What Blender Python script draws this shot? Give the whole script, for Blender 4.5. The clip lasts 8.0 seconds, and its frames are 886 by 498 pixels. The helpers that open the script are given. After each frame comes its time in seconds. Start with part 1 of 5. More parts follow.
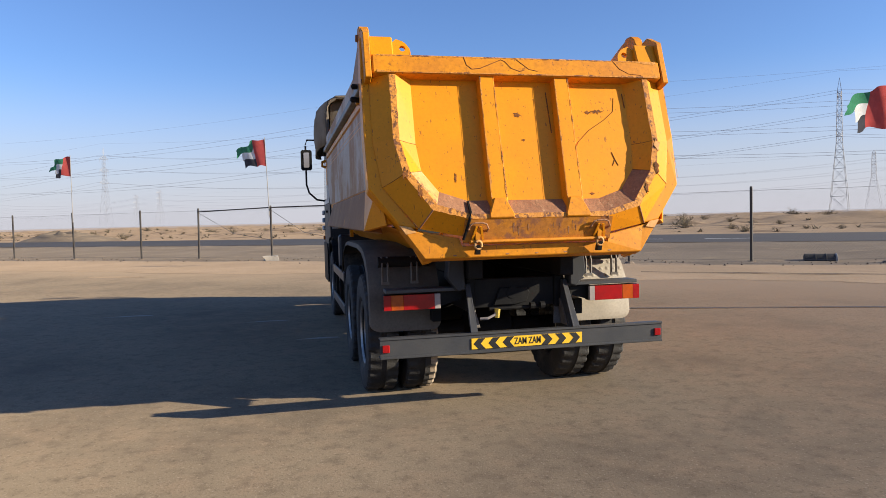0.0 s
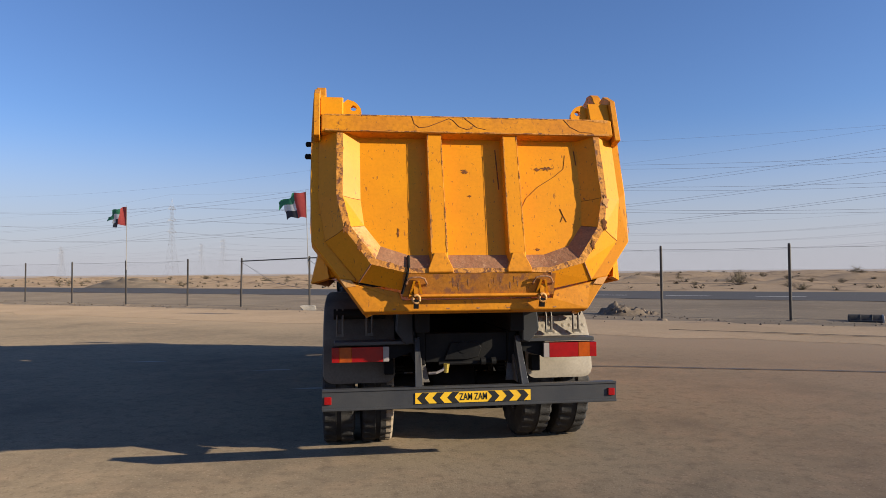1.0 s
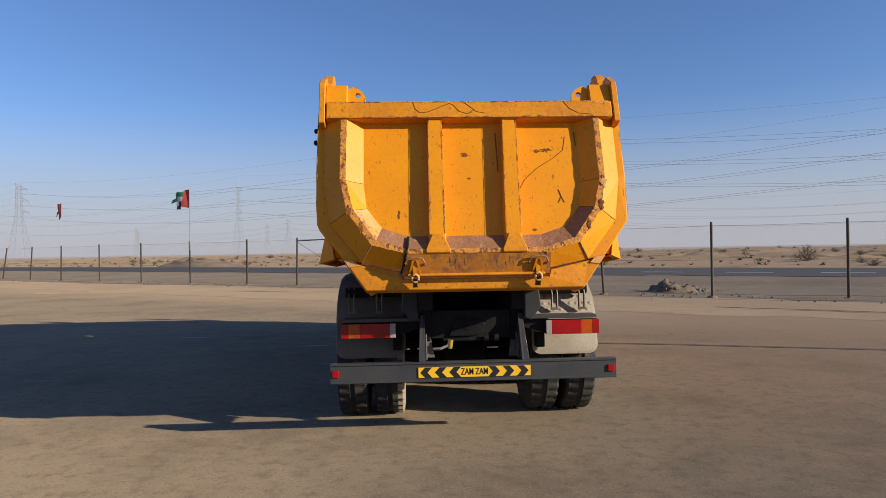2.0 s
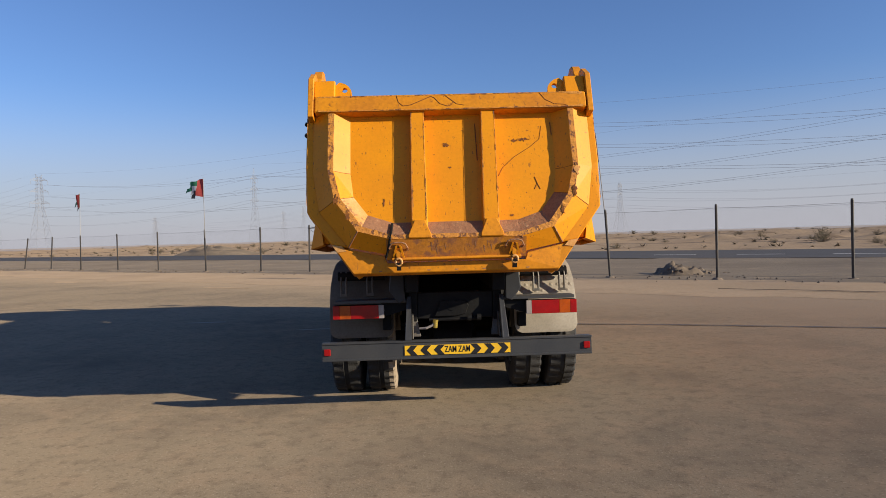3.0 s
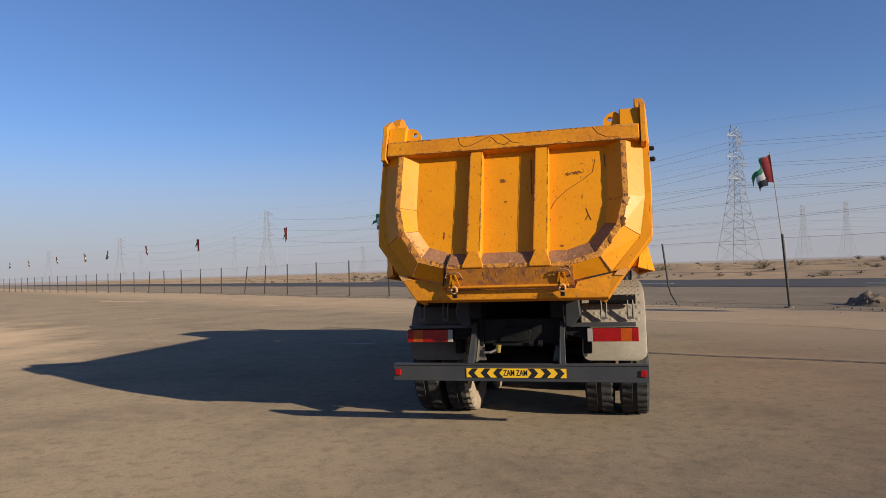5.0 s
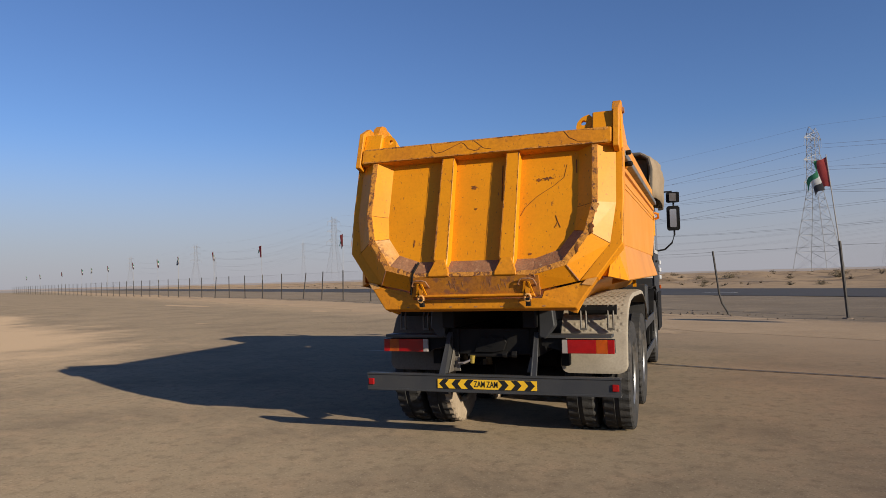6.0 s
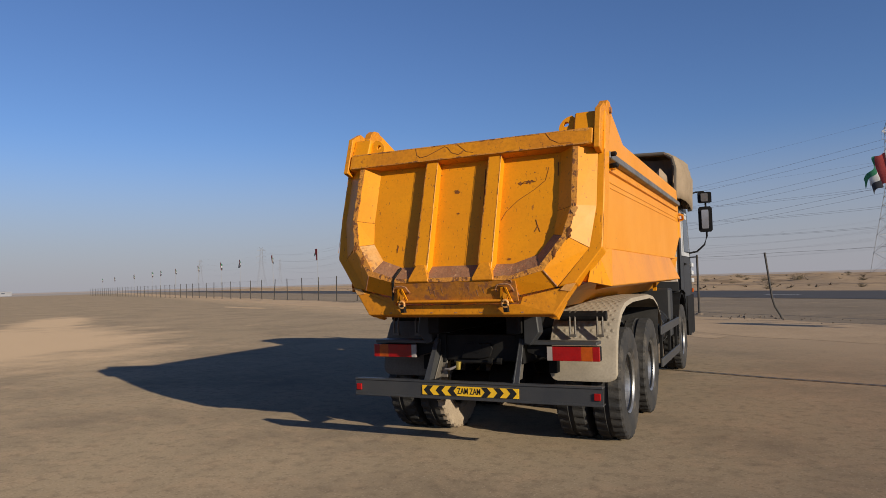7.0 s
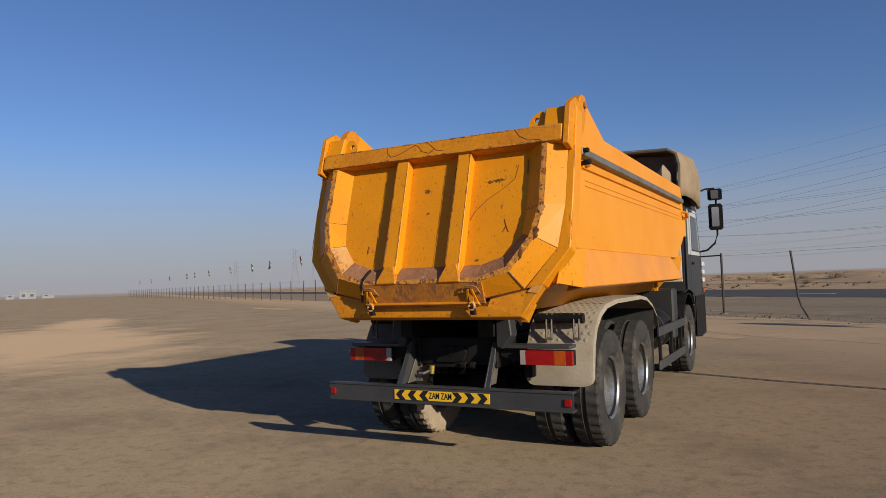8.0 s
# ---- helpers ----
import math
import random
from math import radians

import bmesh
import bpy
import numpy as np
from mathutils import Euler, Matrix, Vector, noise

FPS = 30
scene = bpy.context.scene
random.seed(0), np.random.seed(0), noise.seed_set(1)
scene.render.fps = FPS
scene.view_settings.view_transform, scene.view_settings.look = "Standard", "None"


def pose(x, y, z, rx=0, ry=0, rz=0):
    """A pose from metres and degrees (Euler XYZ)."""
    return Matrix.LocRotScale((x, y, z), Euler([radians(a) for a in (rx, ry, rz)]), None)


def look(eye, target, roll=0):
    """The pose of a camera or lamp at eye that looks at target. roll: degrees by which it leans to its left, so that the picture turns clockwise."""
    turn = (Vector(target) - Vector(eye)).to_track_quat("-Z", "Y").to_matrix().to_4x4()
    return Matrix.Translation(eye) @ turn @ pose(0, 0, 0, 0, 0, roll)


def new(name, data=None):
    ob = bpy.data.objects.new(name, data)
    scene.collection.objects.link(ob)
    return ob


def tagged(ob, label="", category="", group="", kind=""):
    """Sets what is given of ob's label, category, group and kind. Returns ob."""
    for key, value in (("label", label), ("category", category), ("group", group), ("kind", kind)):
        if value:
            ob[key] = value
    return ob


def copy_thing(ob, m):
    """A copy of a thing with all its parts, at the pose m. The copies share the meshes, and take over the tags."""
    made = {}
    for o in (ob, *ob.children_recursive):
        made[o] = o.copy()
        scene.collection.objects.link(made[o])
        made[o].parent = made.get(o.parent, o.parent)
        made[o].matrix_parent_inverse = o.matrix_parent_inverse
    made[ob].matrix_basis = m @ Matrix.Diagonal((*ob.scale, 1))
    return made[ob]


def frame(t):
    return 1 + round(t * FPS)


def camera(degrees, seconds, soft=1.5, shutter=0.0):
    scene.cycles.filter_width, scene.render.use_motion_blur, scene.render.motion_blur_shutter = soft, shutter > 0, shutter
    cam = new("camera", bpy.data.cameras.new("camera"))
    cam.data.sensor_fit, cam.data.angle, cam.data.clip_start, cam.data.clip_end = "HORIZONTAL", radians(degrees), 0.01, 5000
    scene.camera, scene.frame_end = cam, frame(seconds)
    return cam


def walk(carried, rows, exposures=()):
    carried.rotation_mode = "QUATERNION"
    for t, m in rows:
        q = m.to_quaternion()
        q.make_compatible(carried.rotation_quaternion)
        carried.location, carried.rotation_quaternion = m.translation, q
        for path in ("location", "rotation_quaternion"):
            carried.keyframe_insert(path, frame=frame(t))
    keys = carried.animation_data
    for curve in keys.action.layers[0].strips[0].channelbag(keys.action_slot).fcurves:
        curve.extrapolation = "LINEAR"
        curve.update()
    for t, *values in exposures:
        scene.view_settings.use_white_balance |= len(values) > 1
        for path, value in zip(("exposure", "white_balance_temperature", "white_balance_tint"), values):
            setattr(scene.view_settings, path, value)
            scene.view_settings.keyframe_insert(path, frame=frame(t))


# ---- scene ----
cam = camera(65.8, 8.0, soft=0.75)
PATH = [
    (0, (-1.888, -4.981, 1.61), (-1.452, -3.031, 1.523), -1.4),
    (0.5, (-1.453, -5.086, 1.611), (-1.15, -3.11, 1.586), -1.2),
    (1, (-1.024, -5.205, 1.612), (-0.745, -3.226, 1.68), -0.5),
    (1.5, (-0.729, -5.322, 1.626), (-0.564, -3.33, 1.669), -0.4),
    (3, (-0.278, -5.837, 1.615), (-0.223, -3.838, 1.579), -1.6),
    (3.5, (-0.066, -6.047, 1.605), (-0.104, -4.048, 1.585), -2.6),
    (4, (0.197, -6.232, 1.633), (-0.026, -4.244, 1.638), -2.3),
    (4.5, (0.563, -6.291, 1.616), (0.189, -4.326, 1.644), -1.5),
    (5, (1.012, -6.178, 1.607), (0.511, -4.243, 1.666), -1.8),
    (5.2, (1.189, -6.121, 1.619), (0.68, -4.189, 1.695), -1.9),
    (6.3, (2.061, -5.692, 1.593), (1.326, -3.834, 1.679), -1.4),
    (6.5, (2.192, -5.629, 1.61), (1.443, -3.777, 1.701), -1.4),
    (7, (2.494, -5.477, 1.612), (1.649, -3.667, 1.706), -1.6),
    (7.5, (2.708, -5.316, 1.606), (1.771, -3.551, 1.694), -2.1),
    (8, (2.927, -5.086, 1.612), (1.998, -3.317, 1.709), -1.9),
]
walk(cam, [(t, look(eye, target, roll)) for t, eye, target, roll in PATH],
     exposures=[(0, 0.95), (0.6, 0.80), (1.5, 0.53), (3.5, 0.53), (4.5, 0.43), (5.2, 0.33), (6.5, 0.17), (8.0, 0.03)])

# ---- world and light ----
SUN = Vector((2.75, -1.2, 1.0)).normalized()
world = bpy.data.worlds.new("world")
scene.world = world
world.use_nodes = True
wn, wl = world.node_tree.nodes, world.node_tree.links
sky = wn.new("ShaderNodeTexSky")
sky.sky_type, sky.sun_disc = "NISHITA", False
sky.sun_elevation = math.asin(SUN.z)
sky.sun_rotation = math.atan2(SUN.x, SUN.y)
sky.altitude, sky.air_density, sky.dust_density, sky.ozone_density = 0.0, 1.0, 0.3, 5.0
tint = wn.new("ShaderNodeMix")
tint.data_type, tint.blend_type = "RGBA", "MULTIPLY"
tint.inputs[0].default_value = 1.0
tint.inputs[7].default_value = (0.975, 0.955, 1.11, 1)
wl.new(sky.outputs[0], tint.inputs[6])
wl.new(tint.outputs[2], wn["Background"].inputs[0])
wn["Background"].inputs[1].default_value = 0.0875
lamp = bpy.data.lights.new("sun", "SUN")
lamp.energy, lamp.angle, lamp.color = 4.9, radians(0.55), (1.0, 0.89, 0.70)
sun = new("sun", lamp)
sun.matrix_world = look(SUN * 60, (0, 0, 0))


# ---- materials ----
def mat(name, base, rough=0.6, metal=0.0, second=None, scale=3.0, grain=60.0, grain_amount=0.15, bump=0.15, bump_scale=None, spots=None, spot_scale=9.0, spot_at=0.66, spot_soft=0.035, vary=0.0, coords="Object", spec=0.5, streak=None):
    """Base colour mottled with a second one at a large and a small scale, sparse spots of wear, and fine relief."""
    m = bpy.data.materials.new(name)
    m.use_nodes = True
    n, l = m.node_tree.nodes, m.node_tree.links
    bsdf = n["Principled BSDF"]
    bsdf.inputs["Roughness"].default_value, bsdf.inputs["Metallic"].default_value = rough, metal
    bsdf.inputs["Specular IOR Level"].default_value = spec
    tc = n.new("ShaderNodeTexCoord")
    second = second or tuple(c * 0.75 for c in base)

    def noise_node(sc, detail=6.0, rgh=0.6):
        q = n.new("ShaderNodeTexNoise")
        q.inputs["Scale"].default_value, q.inputs["Detail"].default_value, q.inputs["Roughness"].default_value = sc, detail, rgh
        l.new(tc.outputs[coords], q.inputs["Vector"])
        return q

    def mix(fac, a, b):
        q = n.new("ShaderNodeMix")
        q.data_type = "RGBA"
        for sock, v in ((q.inputs[0], fac), (q.inputs[6], a), (q.inputs[7], b)):
            if isinstance(v, (tuple, float)):
                sock.default_value = (*v, 1) if isinstance(v, tuple) else v
            else:
                l.new(v, sock)
        return q.outputs[2]

    def ramp(src, lo, hi, top=1.0):
        q = n.new("ShaderNodeMapRange")
        for i, v in ((1, lo), (2, hi), (3, 0.0), (4, top)):
            q.inputs[i].default_value = v
        l.new(src, q.inputs[0])
        return q.outputs[0]

    big = noise_node(scale)
    fine = noise_node(grain, 4.0)
    col = mix(ramp(big.outputs[0], 0.35, 0.68), base, second)
    col = mix(ramp(fine.outputs[0], 0.4, 0.75, grain_amount * 2), col, tuple(c * 0.45 for c in second))
    if spots:
        sp = noise_node(spot_scale, 8.0, 0.72)
        col = mix(ramp(sp.outputs[0], spot_at, spot_at + spot_soft), col, spots)
    if streak:
        # short scratches that run downwards
        mp = n.new("ShaderNodeMapping")
        mp.inputs["Scale"].default_value = (52.0, 52.0, 9.0)
        l.new(tc.outputs[coords], mp.inputs["Vector"])
        q = n.new("ShaderNodeTexNoise")
        q.inputs["Scale"].default_value, q.inputs["Detail"].default_value, q.inputs["Roughness"].default_value = 1.0, 3.0, 0.6
        l.new(mp.outputs[0], q.inputs["Vector"])
        col = mix(ramp(q.outputs[0], 0.655, 0.69, 0.9), col, streak)
    if vary:
        info = n.new("ShaderNodeObjectInfo")
        hs = n.new("ShaderNodeHueSaturation")
        mr = n.new("ShaderNodeMapRange")
        mr.inputs[3].default_value, mr.inputs[4].default_value = 1 - vary, 1 + vary
        l.new(info.outputs["Random"], mr.inputs[0])
        l.new(mr.outputs[0], hs.inputs["Value"])
        l.new(col, hs.inputs["Color"])
        col = hs.outputs[0]
    l.new(col, bsdf.inputs["Base Color"])
    rr = n.new("ShaderNodeMapRange")
    rr.inputs[3].default_value, rr.inputs[4].default_value = max(rough - 0.12, 0.05), min(rough + 0.15, 1)
    l.new(big.outputs[0], rr.inputs[0])
    l.new(rr.outputs[0], bsdf.inputs["Roughness"])
    if bump:
        bn = n.new("ShaderNodeBump")
        bn.inputs["Strength"].default_value, bn.inputs["Distance"].default_value = bump, 0.02
        l.new((noise_node(bump_scale, 5.0) if bump_scale else fine).outputs[0], bn.inputs["Height"])
        l.new(bn.outputs[0], bsdf.inputs["Normal"])
    return m


YEL = (0.74, 0.282, 0.006)
M = {}
M["paint"] = mat("yellow_paint", YEL, 0.42, 0, (0.66, 0.238, 0.007), 1.6, 40, 0.08, 0.05, 3.0, (0.16, 0.062, 0.022), 30, 0.635, 0.03, spec=0.25, streak=(0.30, 0.11, 0.02))
M["side"] = mat("side_paint", (0.74, 0.285, 0.004), 0.38, 0, (0.68, 0.25, 0.004), 0.9, 40, 0.05, 0.03, 2.0, (0.20, 0.08, 0.03), 22, 0.66, spec=0.25)
M["worn"] = mat("worn_paint", (0.69, 0.262, 0.009), 0.5, 0, (0.56, 0.20, 0.013), 3.0, 30, 0.2, 0.15, 6.0, (0.22, 0.082, 0.02), 17, 0.60, 0.05, spec=0.25, streak=(0.30, 0.115, 0.03))
M["rust"] = mat("rusty_steel", (0.28, 0.118, 0.055), 0.8, 0.0, (0.36, 0.175, 0.085), 7.0, 60, 0.35, 0.4, 25.0, (0.48, 0.27, 0.14), 12, 0.60, 0.06)
M["chip"] = mat("chipped_edge", (0.64, 0.27, 0.04), 0.65, 0, (0.50, 0.20, 0.04), 5.0, 60, 0.25, 0.4, 28.0, (0.15, 0.062, 0.03), 15, 0.51, 0.06, spec=0.25)
M["pale"] = mat("pale_edge", (0.62, 0.36, 0.14), 0.6, 0, (0.62, 0.25, 0.03), 4.0, 50, 0.2, 0.2, 18.0, (0.24, 0.10, 0.04), 9, 0.56, 0.08)
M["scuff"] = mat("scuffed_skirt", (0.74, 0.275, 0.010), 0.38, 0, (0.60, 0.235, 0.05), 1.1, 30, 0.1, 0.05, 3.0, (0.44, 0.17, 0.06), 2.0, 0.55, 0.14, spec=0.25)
M["stain"] = mat("rust_stain", (0.13, 0.048, 0.018), 0.8, 0.0, (0.24, 0.09, 0.025), 9.0, 60, 0.3, 0.3, 25.0, (0.50, 0.18, 0.02), 30, 0.56, 0.06, spec=0.2)
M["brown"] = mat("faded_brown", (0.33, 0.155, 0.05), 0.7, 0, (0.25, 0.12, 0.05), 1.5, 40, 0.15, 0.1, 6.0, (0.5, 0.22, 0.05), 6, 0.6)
M["guard_dark"] = mat("mudguard_dark", (0.17, 0.145, 0.115), 0.75, 0.0, (0.10, 0.086, 0.070), 2.5, 50, 0.15, 0.05, spec=0.2)
M["scraped"] = mat("scraped_paint", (0.62, 0.235, 0.012), 0.6, 0, (0.38, 0.145, 0.035), 2.2, 30, 0.25, 0.2, 9.0, (0.26, 0.105, 0.045), 5.0, 0.50, 0.07, spec=0.25, streak=(0.19, 0.075, 0.03))
M["mud"] = mat("caked_dust", (0.40, 0.32, 0.235), 0.95, 0, (0.30, 0.235, 0.17), 5.0, 60, 0.2, 0.3, 30.0, (0.10, 0.085, 0.07), 7.0, 0.60, 0.06, spec=0.1)
M["primer"] = mat("primer_patch", (0.52, 0.46, 0.40), 0.6, 0, (0.60, 0.54, 0.47), 1.5, 40, 0.1, 0.05, 6.0, (0.42, 0.2, 0.06), 3.0, 0.60)
M["primer_worn"] = mat("worn_primer", (0.56, 0.49, 0.42), 0.6, 0, (0.44, 0.30, 0.17), 1.1, 30, 0.12, 0.08, 6.0, (0.34, 0.155, 0.05), 0.75, 0.45, 0.10, streak=(0.36, 0.18, 0.07))
M["dark"] = mat("chassis_black", (0.009, 0.009, 0.010), 0.6, 0, (0.018, 0.017, 0.016), 5.0, 50, 0.2, 0.1, spec=0.12)
M["bumper"] = mat("bumper_grey", (0.042, 0.044, 0.049), 0.45, 0.1, (0.06, 0.059, 0.058), 3.0, 60, 0.15, 0.05, None, (0.14, 0.12, 0.10), 14, 0.68)
M["tyre"] = mat("tyre_rubber", (0.016, 0.016, 0.017), 0.8, 0, (0.045, 0.04, 0.035), 4.0, 70, 0.2, 0.25, None, (0.11, 0.092, 0.072), 3.0, 0.54, 0.2)
M["rim"] = mat("rim_steel", (0.40, 0.40, 0.40), 0.36, 0.7, (0.20, 0.19, 0.18), 6.0, 50, 0.2, 0.05)
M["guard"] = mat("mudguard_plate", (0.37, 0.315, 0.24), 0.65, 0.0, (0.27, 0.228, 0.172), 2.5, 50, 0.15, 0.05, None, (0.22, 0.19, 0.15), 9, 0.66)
M["rail"] = mat("galvanised_rail", (0.21, 0.20, 0.19), 0.5, 0.3, (0.13, 0.12, 0.11), 4.0, 60, 0.15, 0.05)
M["canvas"] = mat("canvas", (0.33, 0.25, 0.17), 0.95, 0, (0.24, 0.18, 0.12), 2.5, 90, 0.15, 0.5, 7.0, spec=0.2)
M["steel_worn"] = mat("worn_steel", (0.17, 0.155, 0.135), 0.55, 0.3, (0.11, 0.09, 0.07), 8.0, 60, 0.2, 0.1)
M["canvas_dark"] = mat("canvas_dark", (0.09, 0.078, 0.064), 0.95, 0, (0.14, 0.115, 0.09), 2.5, 90, 0.15, 0.5, 7.0, spec=0.2)
M["cab"] = mat("cab_silver", (0.55, 0.56, 0.58), 0.35, 0.1, (0.45, 0.45, 0.45), 1.5, 60, 0.08, 0.02)
M["cab_dark"] = mat("cab_grey", (0.028, 0.030, 0.034), 0.5, 0, (0.04, 0.04, 0.042), 2.0, 60, 0.15, 0.05, spec=0.3)
M["red"] = mat("red_lens", (0.36, 0.006, 0.007), 0.2, 0, (0.25, 0.004, 0.005), 9.0, 80, 0.05, 0.1, 60.0)
M["amber"] = mat("amber_lens", (0.48, 0.082, 0.006), 0.2, 0, (0.30, 0.05, 0.005), 9.0, 80, 0.05, 0.1, 60.0)
M["clear"] = mat("white_lens", (0.34, 0.30, 0.28), 0.2, 0, (0.30, 0.26, 0.24), 9.0, 80, 0.05, 0.1, 60.0)
M["sign"] = mat("sign_yellow", (0.85, 0.50, 0.02), 0.45, 0, (0.80, 0.45, 0.02), 6.0, 80, 0.05, 0.0)
M["ink"] = mat("sign_black", (0.012, 0.012, 0.012), 0.5, 0, None, 6.0, 80, 0.05, 0.0)
M["brass"] = mat("brass_fitting", (0.75, 0.55, 0.12), 0.35, 0.7)
M["chrome"] = mat("mirror_glass", (0.8, 0.8, 0.82), 0.05, 1.0, (0.78, 0.78, 0.8), 2, 40, 0, 0)
M["glass"] = mat("dark_glass", (0.02, 0.025, 0.03), 0.06, 0, (0.02, 0.025, 0.03), 2, 40, 0, 0)
M["post"] = mat("post_steel", (0.026, 0.024, 0.023), 0.6, 0.1, (0.05, 0.038, 0.028), 4, 60, 0.2, 0.1, vary=0.25)
M["wire"] = mat("fence_wire", (0.22, 0.21, 0.20), 0.6, 0.4, None, 4, 60, 0.1, 0.0)
M["pole"] = mat("pole_paint", (0.32, 0.30, 0.28), 0.5, 0.1, None, 4, 60, 0.1, 0.0)
M["f_red"] = mat("cloth_red", (0.56, 0.10, 0.09), 0.9, 0, None, 3, 200, 0.1, 0.1, spec=0.1)
M["f_green"] = mat("cloth_green", (0.07, 0.27, 0.15), 0.9, 0, None, 3, 200, 0.1, 0.1, spec=0.1)
M["f_white"] = mat("cloth_white", (0.72, 0.72, 0.70), 0.9, 0, None, 3, 200, 0.05, 0.1, spec=0.1)
M["f_black"] = mat("cloth_black", (0.07, 0.07, 0.08), 0.9, 0, None, 3, 200, 0.1, 0.1, spec=0.1)
M["pylon"] = mat("galvanised_lattice", (0.29, 0.29, 0.30), 0.65, 0.1, (0.24, 0.24, 0.25), 0.5, 5, 0.1, 0.0)
M["cable"] = mat("cable_aluminium", (0.36, 0.37, 0.39), 0.5, 0.4, None, 0.5, 5, 0.1, 0.0)
M["sand"] = mat("sand", (0.45, 0.32, 0.20), 0.95, 0, (0.38, 0.27, 0.168), 0.35, 12, 0.14, 0.6, 5.0, (0.34, 0.235, 0.145), 1.1, 0.55, 0.15, spec=0.1)
M["desert"] = mat("desert_sand", (0.43, 0.30, 0.18), 0.95, 0, (0.33, 0.23, 0.14), 0.03, 1.5, 0.15, 0.4, 0.8, (0.22, 0.15, 0.09), 0.16, 0.53, 0.08, spec=0.1)
M["gravel"] = mat("gravel_verge", (0.275, 0.215, 0.15), 0.95, 0, (0.21, 0.162, 0.115), 0.2, 14, 0.25, 0.7, 9.0, (0.33, 0.245, 0.16), 0.6, 0.55, 0.15, spec=0.1)
M["road"] = mat("asphalt", (0.075, 0.07, 0.068), 0.85, 0, (0.095, 0.085, 0.078), 0.1, 20, 0.2, 0.2, spec=0.25)
M["line"] = mat("road_line", (0.62, 0.60, 0.55), 0.8, 0, None, 1, 20, 0.2, 0.1)
M["rubble"] = mat("rubble", (0.105, 0.078, 0.056), 0.95, 0, (0.22, 0.165, 0.115), 3, 20, 0.25, 0.5, vary=0.25)
M["twig"] = mat("dry_twig", (0.16, 0.12, 0.075), 0.9, 0, (0.10, 0.085, 0.05), 3, 30, 0.2, 0.0, vary=0.2)
M["concrete"] = mat("concrete", (0.38, 0.34, 0.29), 0.9, 0, None, 3, 30, 0.15, 0.3)
M["plaster"] = mat("white_plaster", (0.48, 0.46, 0.44), 0.85, 0, None, 0.5, 5, 0.08, 0.1)



SAND_DRIFTS = [(-20.5, 9.5, 150, 11.0, 4.6), (-32, 19, 140, 8.0, 2.0)]


